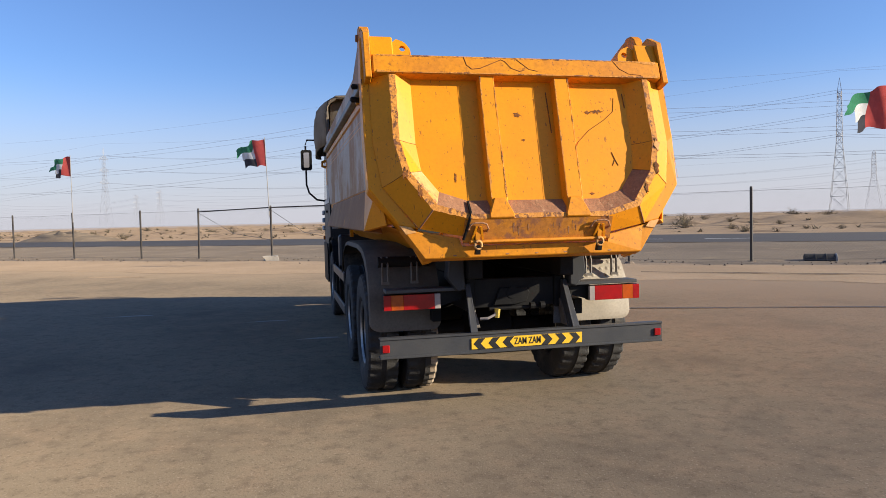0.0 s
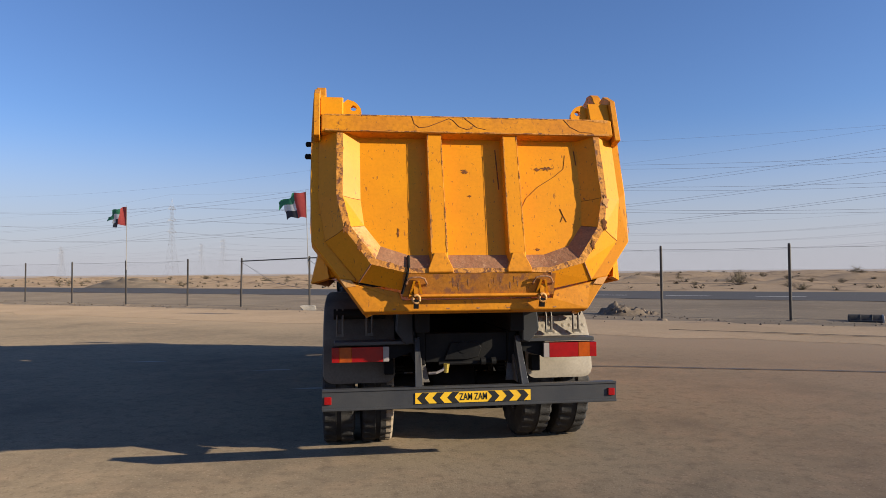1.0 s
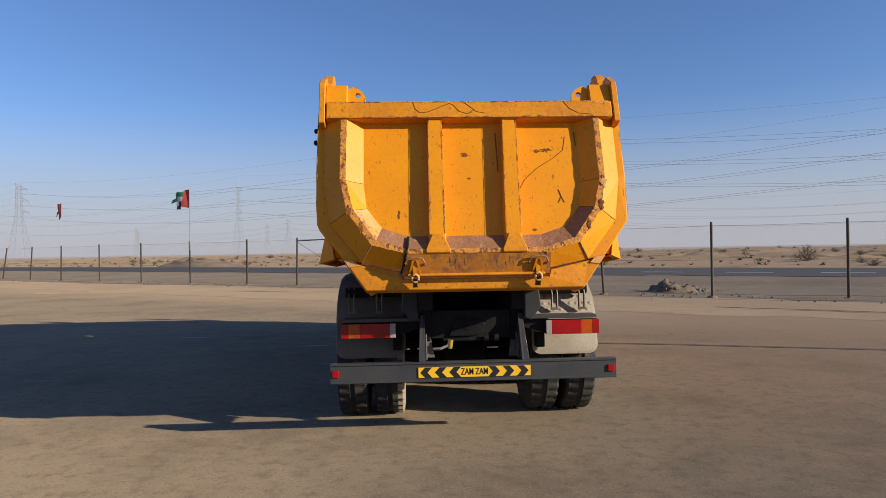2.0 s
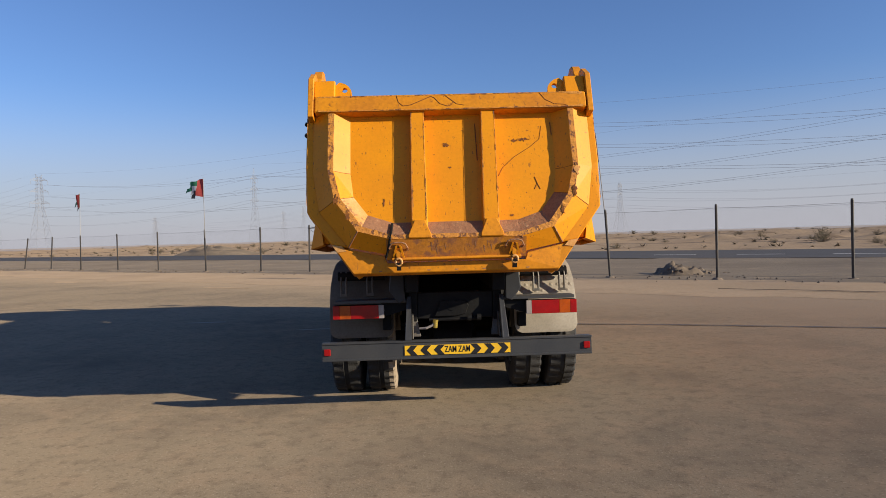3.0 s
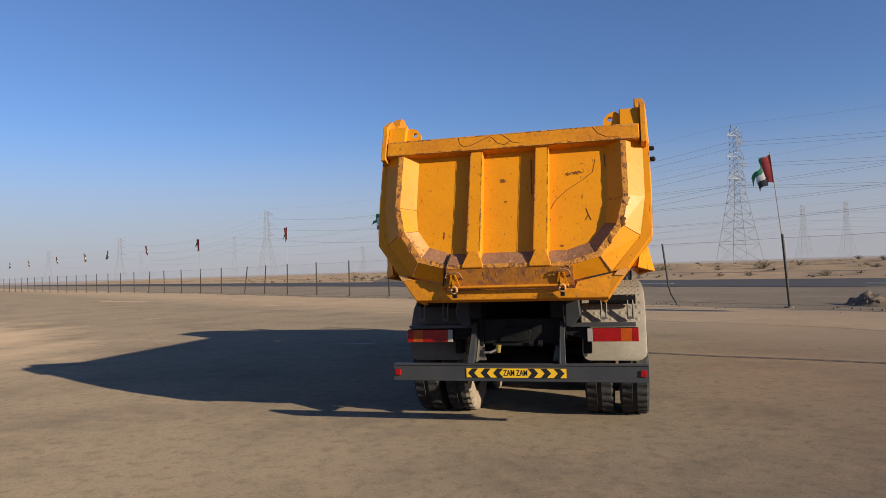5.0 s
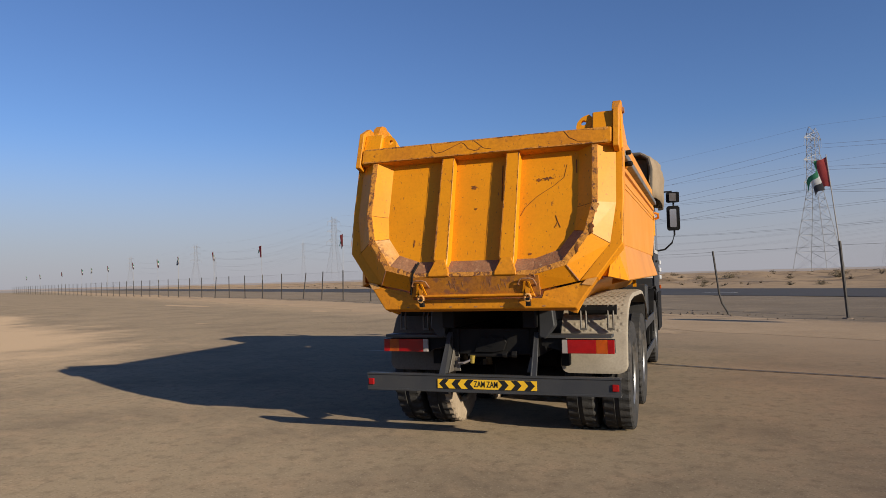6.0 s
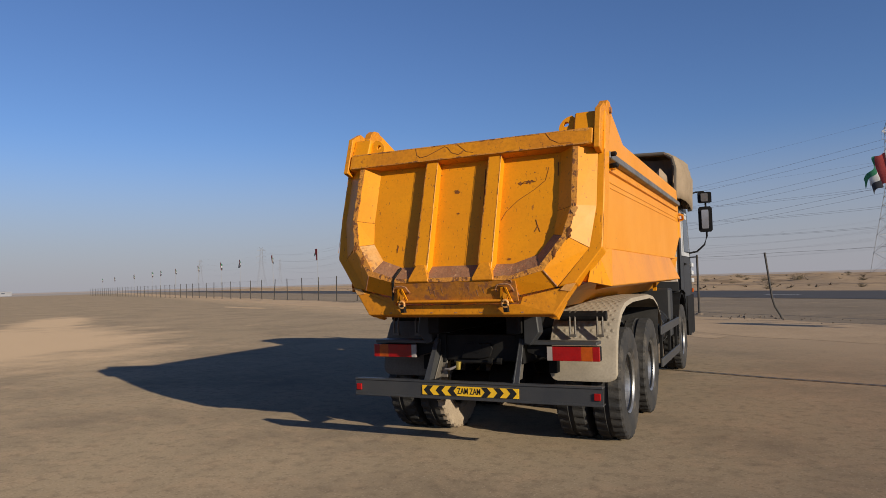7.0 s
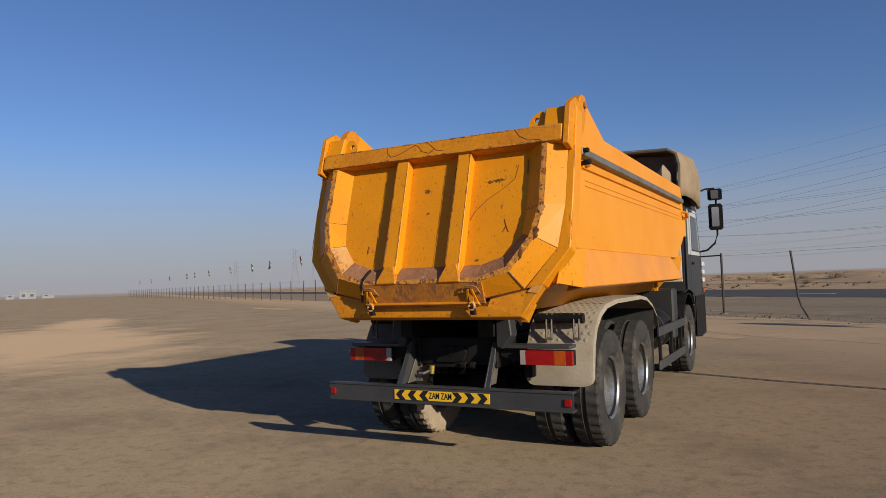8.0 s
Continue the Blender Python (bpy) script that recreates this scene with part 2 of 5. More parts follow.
def yard_material():
    """Dusty tarmac: broad patches, tracks of drifted dust, and a speckle of grit with a fine relief."""
    m = bpy.data.materials.new("dusty_tarmac")
    m.use_nodes = True
    n, l = m.node_tree.nodes, m.node_tree.links
    bsdf = n["Principled BSDF"]
    bsdf.inputs["Roughness"].default_value, bsdf.inputs["Specular IOR Level"].default_value = 0.93, 0.15
    tc = n.new("ShaderNodeTexCoord")
    base = n.new("ShaderNodeRGB")
    base.outputs[0].default_value = (0.232, 0.178, 0.116, 1)
    col = base.outputs[0]
    layers = ((0.09, 4, 0.40, 0.66, (0.250, 0.190, 0.126), 0.8), (0.45, 6, 0.44, 0.66, (0.146, 0.112, 0.077), 0.8), (2.2, 7, 0.47, 0.66, (0.262, 0.189, 0.122), 0.7), (7.0, 6, 0.50, 0.66, (0.138, 0.103, 0.069), 0.6),
              (30.0, 4, 0.56, 0.66, (0.105, 0.078, 0.050), 0.55), (42.0, 3, 0.585, 0.67, (0.38, 0.305, 0.22), 0.42))
    def blend(fac, c):
        x = n.new("ShaderNodeMix")
        x.data_type = "RGBA"
        l.new(fac, x.inputs[0])
        l.new(col, x.inputs[6])
        x.inputs[7].default_value = (*c, 1)
        return x.outputs[2]

    def spread(src, lo, hi, top):
        r = n.new("ShaderNodeMapRange")
        for i, v in ((1, lo), (2, hi), (3, 0.0), (4, top)):
            r.inputs[i].default_value = v
        l.new(src, r.inputs[0])
        return r.outputs[0]

    def cloud(scale, detail):
        q = n.new("ShaderNodeTexNoise")
        q.inputs["Scale"].default_value, q.inputs["Detail"].default_value, q.inputs["Roughness"].default_value = scale, detail, 0.6
        l.new(tc.outputs["Object"], q.inputs["Vector"])
        return q.outputs[0]

    def drifted(across, k, scale):
        """How far a place lies along a direction on the ground, wavering by a noise of k metres."""
        dot = n.new("ShaderNodeVectorMath")
        dot.operation = "DOT_PRODUCT"
        dot.inputs[1].default_value = across
        l.new(tc.outputs["Object"], dot.inputs[0])
        ad = n.new("ShaderNodeMath")
        ad.operation = "MULTIPLY_ADD"
        l.new(cloud(scale, 6), ad.inputs[0])
        ad.inputs[1].default_value = k
        l.new(dot.outputs["Value"], ad.inputs[2])
        return ad.outputs[0]

    for scale, detail, lo, hi, c, top in layers[:4]:
        col = blend(spread(cloud(scale, detail), lo, hi, top), c)
    # reddish dust towards the open side, sand blown in from the verge
    col = blend(spread(drifted((0.9, 0.25, 0), 9.0, 0.5), 7.5, 13.5, 0.75), (0.325, 0.220, 0.137))
    col = blend(spread(drifted((0.607, 0.795, 0), 4.0, 0.35), 10.5, 16.0, 0.8), (0.39, 0.28, 0.175))
    # soft-edged drifts of sand lying on the tarmac
    for cx, cy, turn, L, W in SAND_DRIFTS:
        mp = n.new("ShaderNodeMapping")
        mp.vector_type = "TEXTURE"
        mp.inputs["Location"].default_value, mp.inputs["Rotation"].default_value, mp.inputs["Scale"].default_value = (cx, cy, 0), (0, 0, radians(turn)), (L, W, 1)
        l.new(tc.outputs["Object"], mp.inputs["Vector"])
        ln = n.new("ShaderNodeVectorMath")
        ln.operation = "LENGTH"
        l.new(mp.outputs[0], ln.inputs[0])
        ad = n.new("ShaderNodeMath")
        ad.operation = "MULTIPLY_ADD"
        l.new(cloud(0.6, 6), ad.inputs[0])
        ad.inputs[1].default_value = 1.6
        l.new(ln.outputs["Value"], ad.inputs[2])
        col = blend(spread(ad.outputs[0], 1.95, 1.35, 0.9), (0.42, 0.30, 0.19))
    for scale, detail, lo, hi, c, top in layers[4:]:
        col = blend(spread(cloud(scale, detail), lo, hi, top), c)
    l.new(col, bsdf.inputs["Base Color"])
    h = n.new("ShaderNodeTexNoise")
    h.inputs["Scale"].default_value, h.inputs["Detail"].default_value = 60.0, 4.0
    l.new(tc.outputs["Object"], h.inputs["Vector"])
    b = n.new("ShaderNodeBump")
    b.inputs["Strength"].default_value, b.inputs["Distance"].default_value = 0.22, 0.010
    l.new(h.outputs[0], b.inputs["Height"])
    l.new(b.outputs[0], bsdf.inputs["Normal"])
    return m


M["yard"] = yard_material()
for key, grainy in (("yard", 0.5), ("sand", 0.25), ("gravel", 0.25), ("desert", 0.25)):
    # rough grains throw light back towards its source
    M[key].node_tree.nodes["Principled BSDF"].inputs["Diffuse Roughness"].default_value = grainy
for key in ("f_red", "f_green", "f_white", "f_black"):
    # thin cloth lets part of the sun through
    nt = M[key].node_tree
    out = [q for q in nt.nodes if q.type == "OUTPUT_MATERIAL"][0]
    pb = nt.nodes["Principled BSDF"]
    tr, mx = nt.nodes.new("ShaderNodeBsdfTranslucent"), nt.nodes.new("ShaderNodeMixShader")
    nt.links.new(pb.inputs["Base Color"].links[0].from_socket, tr.inputs[0])
    mx.inputs[0].default_value = 0.5
    nt.links.new(pb.outputs[0], mx.inputs[1])
    nt.links.new(tr.outputs[0], mx.inputs[2])
    nt.links.new(mx.outputs[0], out.inputs[0])


def haze_glow(name, low, top, thick):
    """Haze imitated by a pale glow, strongest near the ground and thinning out with height."""
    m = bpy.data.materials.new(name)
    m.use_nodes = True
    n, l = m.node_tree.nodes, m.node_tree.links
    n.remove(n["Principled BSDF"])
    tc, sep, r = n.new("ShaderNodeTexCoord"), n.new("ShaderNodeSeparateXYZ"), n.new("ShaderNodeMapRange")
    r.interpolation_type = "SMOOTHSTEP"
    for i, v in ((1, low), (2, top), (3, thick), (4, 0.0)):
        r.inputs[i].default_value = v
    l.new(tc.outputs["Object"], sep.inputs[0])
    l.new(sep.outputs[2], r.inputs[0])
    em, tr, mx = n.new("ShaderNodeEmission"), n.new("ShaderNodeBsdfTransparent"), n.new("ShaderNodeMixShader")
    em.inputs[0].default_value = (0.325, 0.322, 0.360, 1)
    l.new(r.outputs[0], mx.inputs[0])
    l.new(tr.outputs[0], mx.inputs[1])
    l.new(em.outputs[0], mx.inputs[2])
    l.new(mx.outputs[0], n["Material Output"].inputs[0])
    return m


M["haze"] = haze_glow("horizon_haze_glow", -150.0, 1050.0, 0.86)
M["veil"] = haze_glow("desert_haze_glow", -10.0, 75.0, 0.42)


# ---- mesh helpers ----
def part(name, bm, material, parent=None, label="", bevel=0.0, smooth=0, segs=1):
    """Link a bmesh as one mesh object under a thing or a part."""
    bmesh.ops.remove_doubles(bm, verts=bm.verts, dist=1e-5)
    bmesh.ops.recalc_face_normals(bm, faces=bm.faces)
    if bevel:
        sharp = [e for e in bm.edges if len(e.link_faces) == 2 and e.calc_face_angle(0) > 0.5]
        bmesh.ops.bevel(bm, geom=sharp, offset=bevel, segments=segs, affect="EDGES", clamp_overlap=True)
    me = bpy.data.meshes.new(name)
    bm.to_mesh(me)
    bm.free()
    for mm in (material if isinstance(material, (list, tuple)) else [material]):
        me.materials.append(mm)
    if smooth:
        me.polygons.foreach_set("use_smooth", [True] * len(me.polygons))
        me.set_sharp_from_angle(angle=radians(smooth))
    ob = new(name, me)
    if parent:
        ob.parent = parent
    if label:
        ob["label"] = label
    return ob


def thing(name, label, category, group="", at=None, kind=""):
    ob = new(name)
    ob.empty_display_size = 0.2
    if at is not None:
        ob.matrix_world = at
    return tagged(ob, label, category, group, kind)


def slab(bm, pts, vec):
    """A flat polygon thickened by a vector."""
    a = [bm.verts.new(p) for p in pts]
    b = [bm.verts.new(Vector(p) + Vector(vec)) for p in pts]
    bm.faces.new(a)
    bm.faces.new(b[::-1])
    for i in range(len(a)):
        j = (i + 1) % len(a)
        bm.faces.new((a[j], a[i], b[i], b[j]))
    return bm


def box(bm, lo, hi, m=None):
    pts = [(lo[0], lo[1], lo[2]), (hi[0], lo[1], lo[2]), (hi[0], hi[1], lo[2]), (lo[0], hi[1], lo[2])]
    vec = Vector((0, 0, hi[2] - lo[2]))
    if m is not None:
        pts, vec = [m @ Vector(p) for p in pts], m.to_3x3() @ vec
    return slab(bm, pts, vec)


def loft(bm, rings, closed=False, caps=False):
    vs = [[bm.verts.new(p) for p in r] for r in rings]
    k = len(rings[0])
    for a, b in zip(vs, vs[1:]):
        for i in range(k if closed else k - 1):
            j = (i + 1) % k
            bm.faces.new((a[i], a[j], b[j], b[i]))
    if caps:
        bm.faces.new(vs[0][::-1])
        bm.faces.new(vs[-1])
    return bm


def tube(bm, pts, r, n=8):
    """A round bar along a chain of points; r may be one radius or one for each point."""
    pts = [Vector(p) for p in pts]
    rings = []
    for i, p in enumerate(pts):
        d = (pts[min(i + 1, len(pts) - 1)] - pts[max(i - 1, 0)]).normalized()
        a = d.cross(Vector((0, 0, 1)) if abs(d.z) < 0.9 else Vector((1, 0, 0))).normalized()
        b = d.cross(a)
        rad = r[i] if isinstance(r, (list, tuple)) else r
        rings.append([p + (a * math.cos(q) + b * math.sin(q)) * rad for q in (2 * math.pi * k / n for k in range(n))])
    return loft(bm, rings, True, True)


def lathe(bm, profile, centre, n=48, wobble=None):
    """Turn (radius, x) round an axle along x."""
    c = Vector(centre)
    rings = []
    for k in range(n + 1):
        q = 2 * math.pi * k / n
        rings.append([c + Vector((x, r * math.cos(q), r * math.sin(q))) for r, x in profile])
    return loft(bm, rings)


def sided(f):
    """Call f for the right side (+1) and the left side (-1)."""
    for s in (1, -1):
        f(s)


BM = bmesh.new

# ---- the tipper truck ----
truck = thing("dump_truck", "orange-yellow tipper truck with a dented half-pipe body, parked on dusty tarmac", "truck")
SL, NO = Vector((0, 0.2888, 0.9574)), Vector((0, -0.9574, 0.2888))


def tg(u, v, n=0.0):
    """A place on the leaning tailgate: across, up along it, out from it."""
    return Vector((u, 0, 1.604)) + SL * v + NO * n


def both(half, n):
    """A U-shaped line from its right half, top to bottom."""
    right = [tg(u, v, n[i] if isinstance(n, (list, tuple)) else n) for i, (u, v) in enumerate(half)]
    left = [tg(-u, v, n[i] if isinstance(n, (list, tuple)) else n) for i, (u, v) in enumerate(half)]
    return right + left[::-1]


# tailgate: bevelled outer flange, chipped rim, inner chamfer, plate
RB = [(1.245, 1.21), (1.245, 0.66), (1.19, 0.30), (0.93, -0.03), (0.60, -0.10)]
RC = [(1.096, 1.21), (1.10, 0.64), (1.04, 0.36), (0.84, 0.075), (0.56, 0.0)]
RD = [(1.050, 1.21), (1.054, 0.635), (0.99, 0.375), (0.805, 0.115), (0.55, 0.035)]
RE = [(0.914, 1.21), (0.912, 0.64), (0.885, 0.42), (0.76, 0.25), (0.545, 0.175)]
tailgate = part("tailgate", loft(BM(), [both(RB, [-0.085, -0.085, -0.115, -0.12, -0.115]), both(RC, 0.012)]), M["paint"], truck, "dented yellow steel tailgate with chipped rim")
jig = random.Random(31)


def ragged(a, b, k=14, amp=0.0035, lift=0.003):
    """A strip between two lines of (across, up) pairs, cut fine, with its edges bitten into."""
    out = []
    for i in range(len(a) - 1):
        for j in range(k):
            f = j / k
            bite = jig.uniform(0, amp) + (jig.uniform(0, 2.2 * amp) if jig.random() < 0.18 else 0)
            p, q = Vector(a[i]).lerp(Vector(a[i + 1]), f), Vector(b[i]).lerp(Vector(b[i + 1]), f)
            d = (q - p).normalized()
            out.append((p - d * bite * 0.6, q + d * bite, 0.014 + jig.uniform(-lift, lift)))
    out.append((Vector(a[-1]), Vector(b[-1]), 0.014))
    return out


for s in (1, -1):
    rows_ = ragged(RC[:4], RD[:4])
    part("rim", loft(BM(), [[tg(s * p.x, p.y, n - 0.004), tg(s * p.x, p.y, n), tg(s * q.x, q.y, n), tg(s * q.x, q.y, n - 0.006)] for p, q, n in rows_]), M["chip"], tailgate, "chipped rim edge, paint worn to rust")
low = ragged([(x, y) for x, y in RC[3:]] + [(-x, y) for x, y in RC[:2:-1]], [(x, y) for x, y in RD[3:]] + [(-x, y) for x, y in RD[:2:-1]], 22, 0.003, 0.0008)
part("rim", loft(BM(), [[tg(p.x, p.y, n - 0.004), tg(p.x, p.y, n), tg(q.x, q.y, n), tg(q.x, q.y, n - 0.006)] for p, q, n in low]), M["chip"], tailgate, "scraped bottom rim, paint worn to brown")
for s in (1, -1):
    part("side_chamfer", loft(BM(), [[tg(s * u, v, 0.012) for u, v in RD[:3]], [tg(s * u, v, -0.085) for u, v in RE[:3]]]), M["paint"], tailgate)
part("bottom_chamfer", loft(BM(), [both(RD[3:], 0.010), both(RE[3:], -0.085)]), M["rust"], tailgate, "rust-brown lower chamfer")
for s in (1, -1):
    part("corner_chamfer", loft(BM(), [[tg(s * u, v, 0.010) for u, v in RD[2:4]], [tg(s * u, v, -0.085) for u, v in RE[2:4]]]), M["rust" if s > 0 else "pale"], tailgate, "bent corner chamfer worn bare")
plate = BM()
slab(plate, both(RE, -0.085), NO * -0.02)
part("plate", plate, M["paint"], tailgate)
for s in (1, -1):
    rib = BM()
    u0, u1 = (0.262, 0.392) if s > 0 else (-0.372, -0.245)
    f0, f1 = (0.232, 0.388) if s > 0 else (-0.388, -0.232)
    loft(rib, [[tg(f0, 0.10, -0.12), tg(f0 + 0.012, 0.10, 0), tg(f1 - 0.012, 0.10, 0), tg(f1, 0.10, -0.12)], [tg(u0, 1.21, -0.12), tg(u0 + 0.005, 1.21, 0), tg(u1 - 0.005, 1.21, 0), tg(u1, 1.21, -0.12)]], True, True)
    part("rib", rib, M["paint"], tailgate, bevel=0.006)
    foot = BM()
    c = (f0 + f1) / 2
    loft(foot, [[tg(c - 0.098, 0.0, -0.02), tg(c - 0.098, 0.0, 0.03), tg(c + 0.098, 0.0, 0.03), tg(c + 0.098, 0.0, -0.02)],
                [tg(c - 0.098, 0.03, -0.06), tg(c - 0.098, 0.03, 0.03), tg(c + 0.098, 0.03, 0.03), tg(c + 0.098, 0.03, -0.06)],
                [tg(c - 0.045, 0.165, -0.05), tg(c - 0.045, 0.165, 0.012), tg(c + 0.045, 0.165, 0.012), tg(c + 0.045, 0.165, -0.05)]], True, True)
    part("rib_foot", foot, M["worn"], tailgate, bevel=0.006)
lower = BM()
slab(lower, [tg(-0.60, -0.005, 0.008), tg(0.60, -0.005, 0.008), tg(0.60, -0.15, -0.10), tg(-0.60, -0.15, -0.10)], NO * -0.03 - SL * 0.0)
part("lower_face", lower, M["scraped"], tailgate, "scraped rusty lower face")
lip = BM()
slab(lip, [tg(-0.555, -0.165, -0.125), tg(0.555, -0.165, -0.125), tg(0.555, -0.165, -0.07), tg(-0.555, -0.165, -0.07)], SL * 0.022)
part("lip", lip, M["worn"], tailgate, bevel=0.004)
for s in (1, -1):
    for (a, b) in ((RC[3], RB[3]), (RC[4], RB[4])):
        weld = BM()
        p, q = tg(s * a[0], a[1], 0.014), tg(s * b[0], b[1], -0.115 if b is RB[3] else -0.11)
        tube(weld, [p, q], 0.006, 6)
        part("weld_seam", weld, M["rust"], tailgate)
    hook = BM()
    x = s * 0.497
    tube(hook, [(x - 0.075, 0.05, 1.50), (x - 0.078, -0.005, 1.53), (x - 0.06, -0.02, 1.565), (x - 0.03, -0.025, 1.575), (x + 0.03, -0.025, 1.575), (x + 0.06, -0.02, 1.565), (x + 0.078, -0.005, 1.53), (x + 0.075, 0.05, 1.50)], 0.007, 8)
    part("hook_bracket", hook, M["rust"], tailgate)
    hk = BM()
    slab(hk, [(x - 0.022, 0.0, 1.53), (x + 0.022, 0.0, 1.53), (x + 0.020, 0.005, 1.46), (x + 0.018, 0.02, 1.43), (x - 0.018, 0.02, 1.43), (x - 0.02, 0.005, 1.46)], (0, 0.055, 0))
    eye = BM()
    tube(eye, [(x + 0.026 * math.cos(q), 0.012, 1.408 + 0.030 * math.sin(q)) for q in (math.pi * i / 7 for i in range(15))], 0.011, 8)
    part("latch_eye", eye, M["pale"], tailgate, "worn ring of the latch", smooth=60)
    for dx in (-0.045, 0.045):
        sb = BM()
        slab(sb, [(x + dx * 0.2, -0.022, 1.545), (x + dx * 0.55, -0.022, 1.545), (x + dx * 1.15, 0.03, 1.44), (x + dx * 0.8, 0.03, 1.44)], (0, 0.012, 0.004))
        part("latch_strap", sb, M["paint"], tailgate)
    part("latch_hook", hk, M["worn"], tailgate, "rusty latch hook", bevel=0.006)
    pin = BM()
    slab(pin, [(x - 0.016, -0.004, 1.405), (x + 0.016, -0.004, 1.405), (x + 0.018, 0.02, 1.335), (x - 0.018, 0.02, 1.335)], (0, 0.05, 0))
    part("latch_tip", pin, M["dark"], tailgate)

rope = BM()
tube(rope, [tg(-0.548, 0.16, -0.06), tg(-0.556, 0.05, 0.02), tg(-0.565, -0.0, 0.024), tg(-0.59, -0.09, -0.05), tg(-0.605, -0.135, -0.085)], 0.011, 6)
part("black_strap", rope, M["dark"], tailgate)
for i in range(14):
    sc = BM()
    u, v, L = jig.uniform(-0.25, 0.34), jig.uniform(-0.02, -0.08), jig.uniform(0.015, 0.06)
    w = jig.uniform(0.002, 0.011)
    at_ = lambda uu, vv: tg(uu, vv, 0.0095 - (-0.005 - vv) * 0.745)
    slab(sc, [at_(u, v), at_(u + w, v - 0.006), at_(u + w * 1.4, v - L), at_(u + w * 0.7, v - L * 0.8)], NO * -0.004)
    part("rust_scrape", sc, M["rust"], tailgate)

def worn_edge(p0, p1, across, width, parent, k=40, lift=0.0025):
    """A thin bitten strip of worn paint along an edge."""
    b = BM()
    rows_ = []
    for i in range(k + 1):
        f = i / k
        w = width * (0.25 + 0.75 * abs(noise.noise((f * 9 + p0.x * 7, p0.z * 3, 1.7))) * 2) * jig.uniform(0.6, 1.25)
        c = p0.lerp(p1, f) + NO * lift
        rows_.append([c, c + across * w])
    loft(b, rows_)
    return part("worn_edge", b, M["chip"], parent, "paint worn to brown along the edge")


X1 = Vector((1, 0, 0))
for f0, f1, u0, u1 in ((0.244, 0.376, 0.267, 0.387), (-0.376, -0.244, -0.367, -0.250)):
    worn_edge(tg(f0, 0.17), tg(u0, 1.19), X1, 0.013, tailgate)
    worn_edge(tg(f1, 0.17), tg(u1, 1.19), -X1, 0.010, tailgate)
worn_edge(tg(-1.19, 1.344, 0.03), tg(1.19, 1.344, 0.03), -SL, 0.020, tailgate, 90, 0.002)
worn_edge(tg(-1.19, 1.194, 0.03), tg(1.19, 1.194, 0.03), SL, 0.016, tailgate, 90, 0.002)
for s in (1, -1):
    worn_edge(tg(s * 1.304, 0.36, -0.112), tg(s * 1.304, 1.19, -0.088), -X1 * s, 0.012, tailgate, 40, 0.002)

# top bar with end blocks, lifting ears and hinge plates
bar = BM()
slab(bar, [tg(-1.225, 1.19, 0.03), tg(1.225, 1.19, 0.03), tg(1.225, 1.19, -0.15), tg(-1.225, 1.19, -0.15)], SL * 0.158)
part("top_bar", bar, M["worn"], tailgate, "top bar with scratched paint", bevel=0.012)


def upper(s):
    blk = BM()
    slab(blk, [tg(s * 1.045, 1.349, 0.0), tg(s * 1.235, 1.349, 0.0), tg(s * 1.235, 1.535, -0.02), tg(s * 1.045, 1.535, -0.02)], NO * -0.14)
    part("end_block", blk, M["paint"], tailgate, bevel=0.01)
    ear = BM()
    outer = [(1.046, 1.349), (0.895, 1.349), (0.898, 1.44), (0.93, 1.49), (0.985, 1.53), (1.046, 1.53)]
    ring = [(0.962 + 0.026 * math.cos(a), 1.448 + 0.026 * math.sin(a)) for a in (2 * math.pi * k / 12 for k in range(12))]
    full = []
    for k in range(12):
        a = 2 * math.pi * k / 12
        d = Vector((math.cos(a), math.sin(a)))
        best = 9
        for i in range(6):
            p, q = Vector(outer[i]) - Vector((0.962, 1.448)), Vector(outer[(i + 1) % 6]) - Vector((0.962, 1.448))
            e = q - p
            den = d.x * e.y - d.y * e.x
            if abs(den) > 1e-9:
                t, w = (p.x * e.y - p.y * e.x) / den, (p.x * d.y - p.y * d.x) / den
                if t > 0 and -1e-6 <= w <= 1 + 1e-6:
                    best = min(best, t)
        full.append((0.962 + d.x * best, 1.448 + d.y * best))
    rings = [[tg(s * u, v, n) for u, v in pts] for pts, n in ((ring, -0.05), (full, -0.05), (full, -0.085), (ring, -0.085), (ring, -0.05))]
    loft(ear, rings, True)
    part("lifting_ear", ear, M["paint"], tailgate, "lifting ear with a round hole")
    pl = BM()
    slab(pl, [tg(s * 1.232, 1.15, 0.035), tg(s * 1.232, 1.15, -0.10), tg(s * 1.232, 1.56, -0.20), tg(s * 1.232, 1.65, -0.19), tg(s * 1.232, 1.65, -0.10), tg(s * 1.232, 1.53, 0.03)], (s * 0.050, 0, 0))
    part("hinge_plate", pl, M["worn"], tailgate, bevel=0.005)


sided(upper)

# body: rear frame, sides, rails, skirts, hull

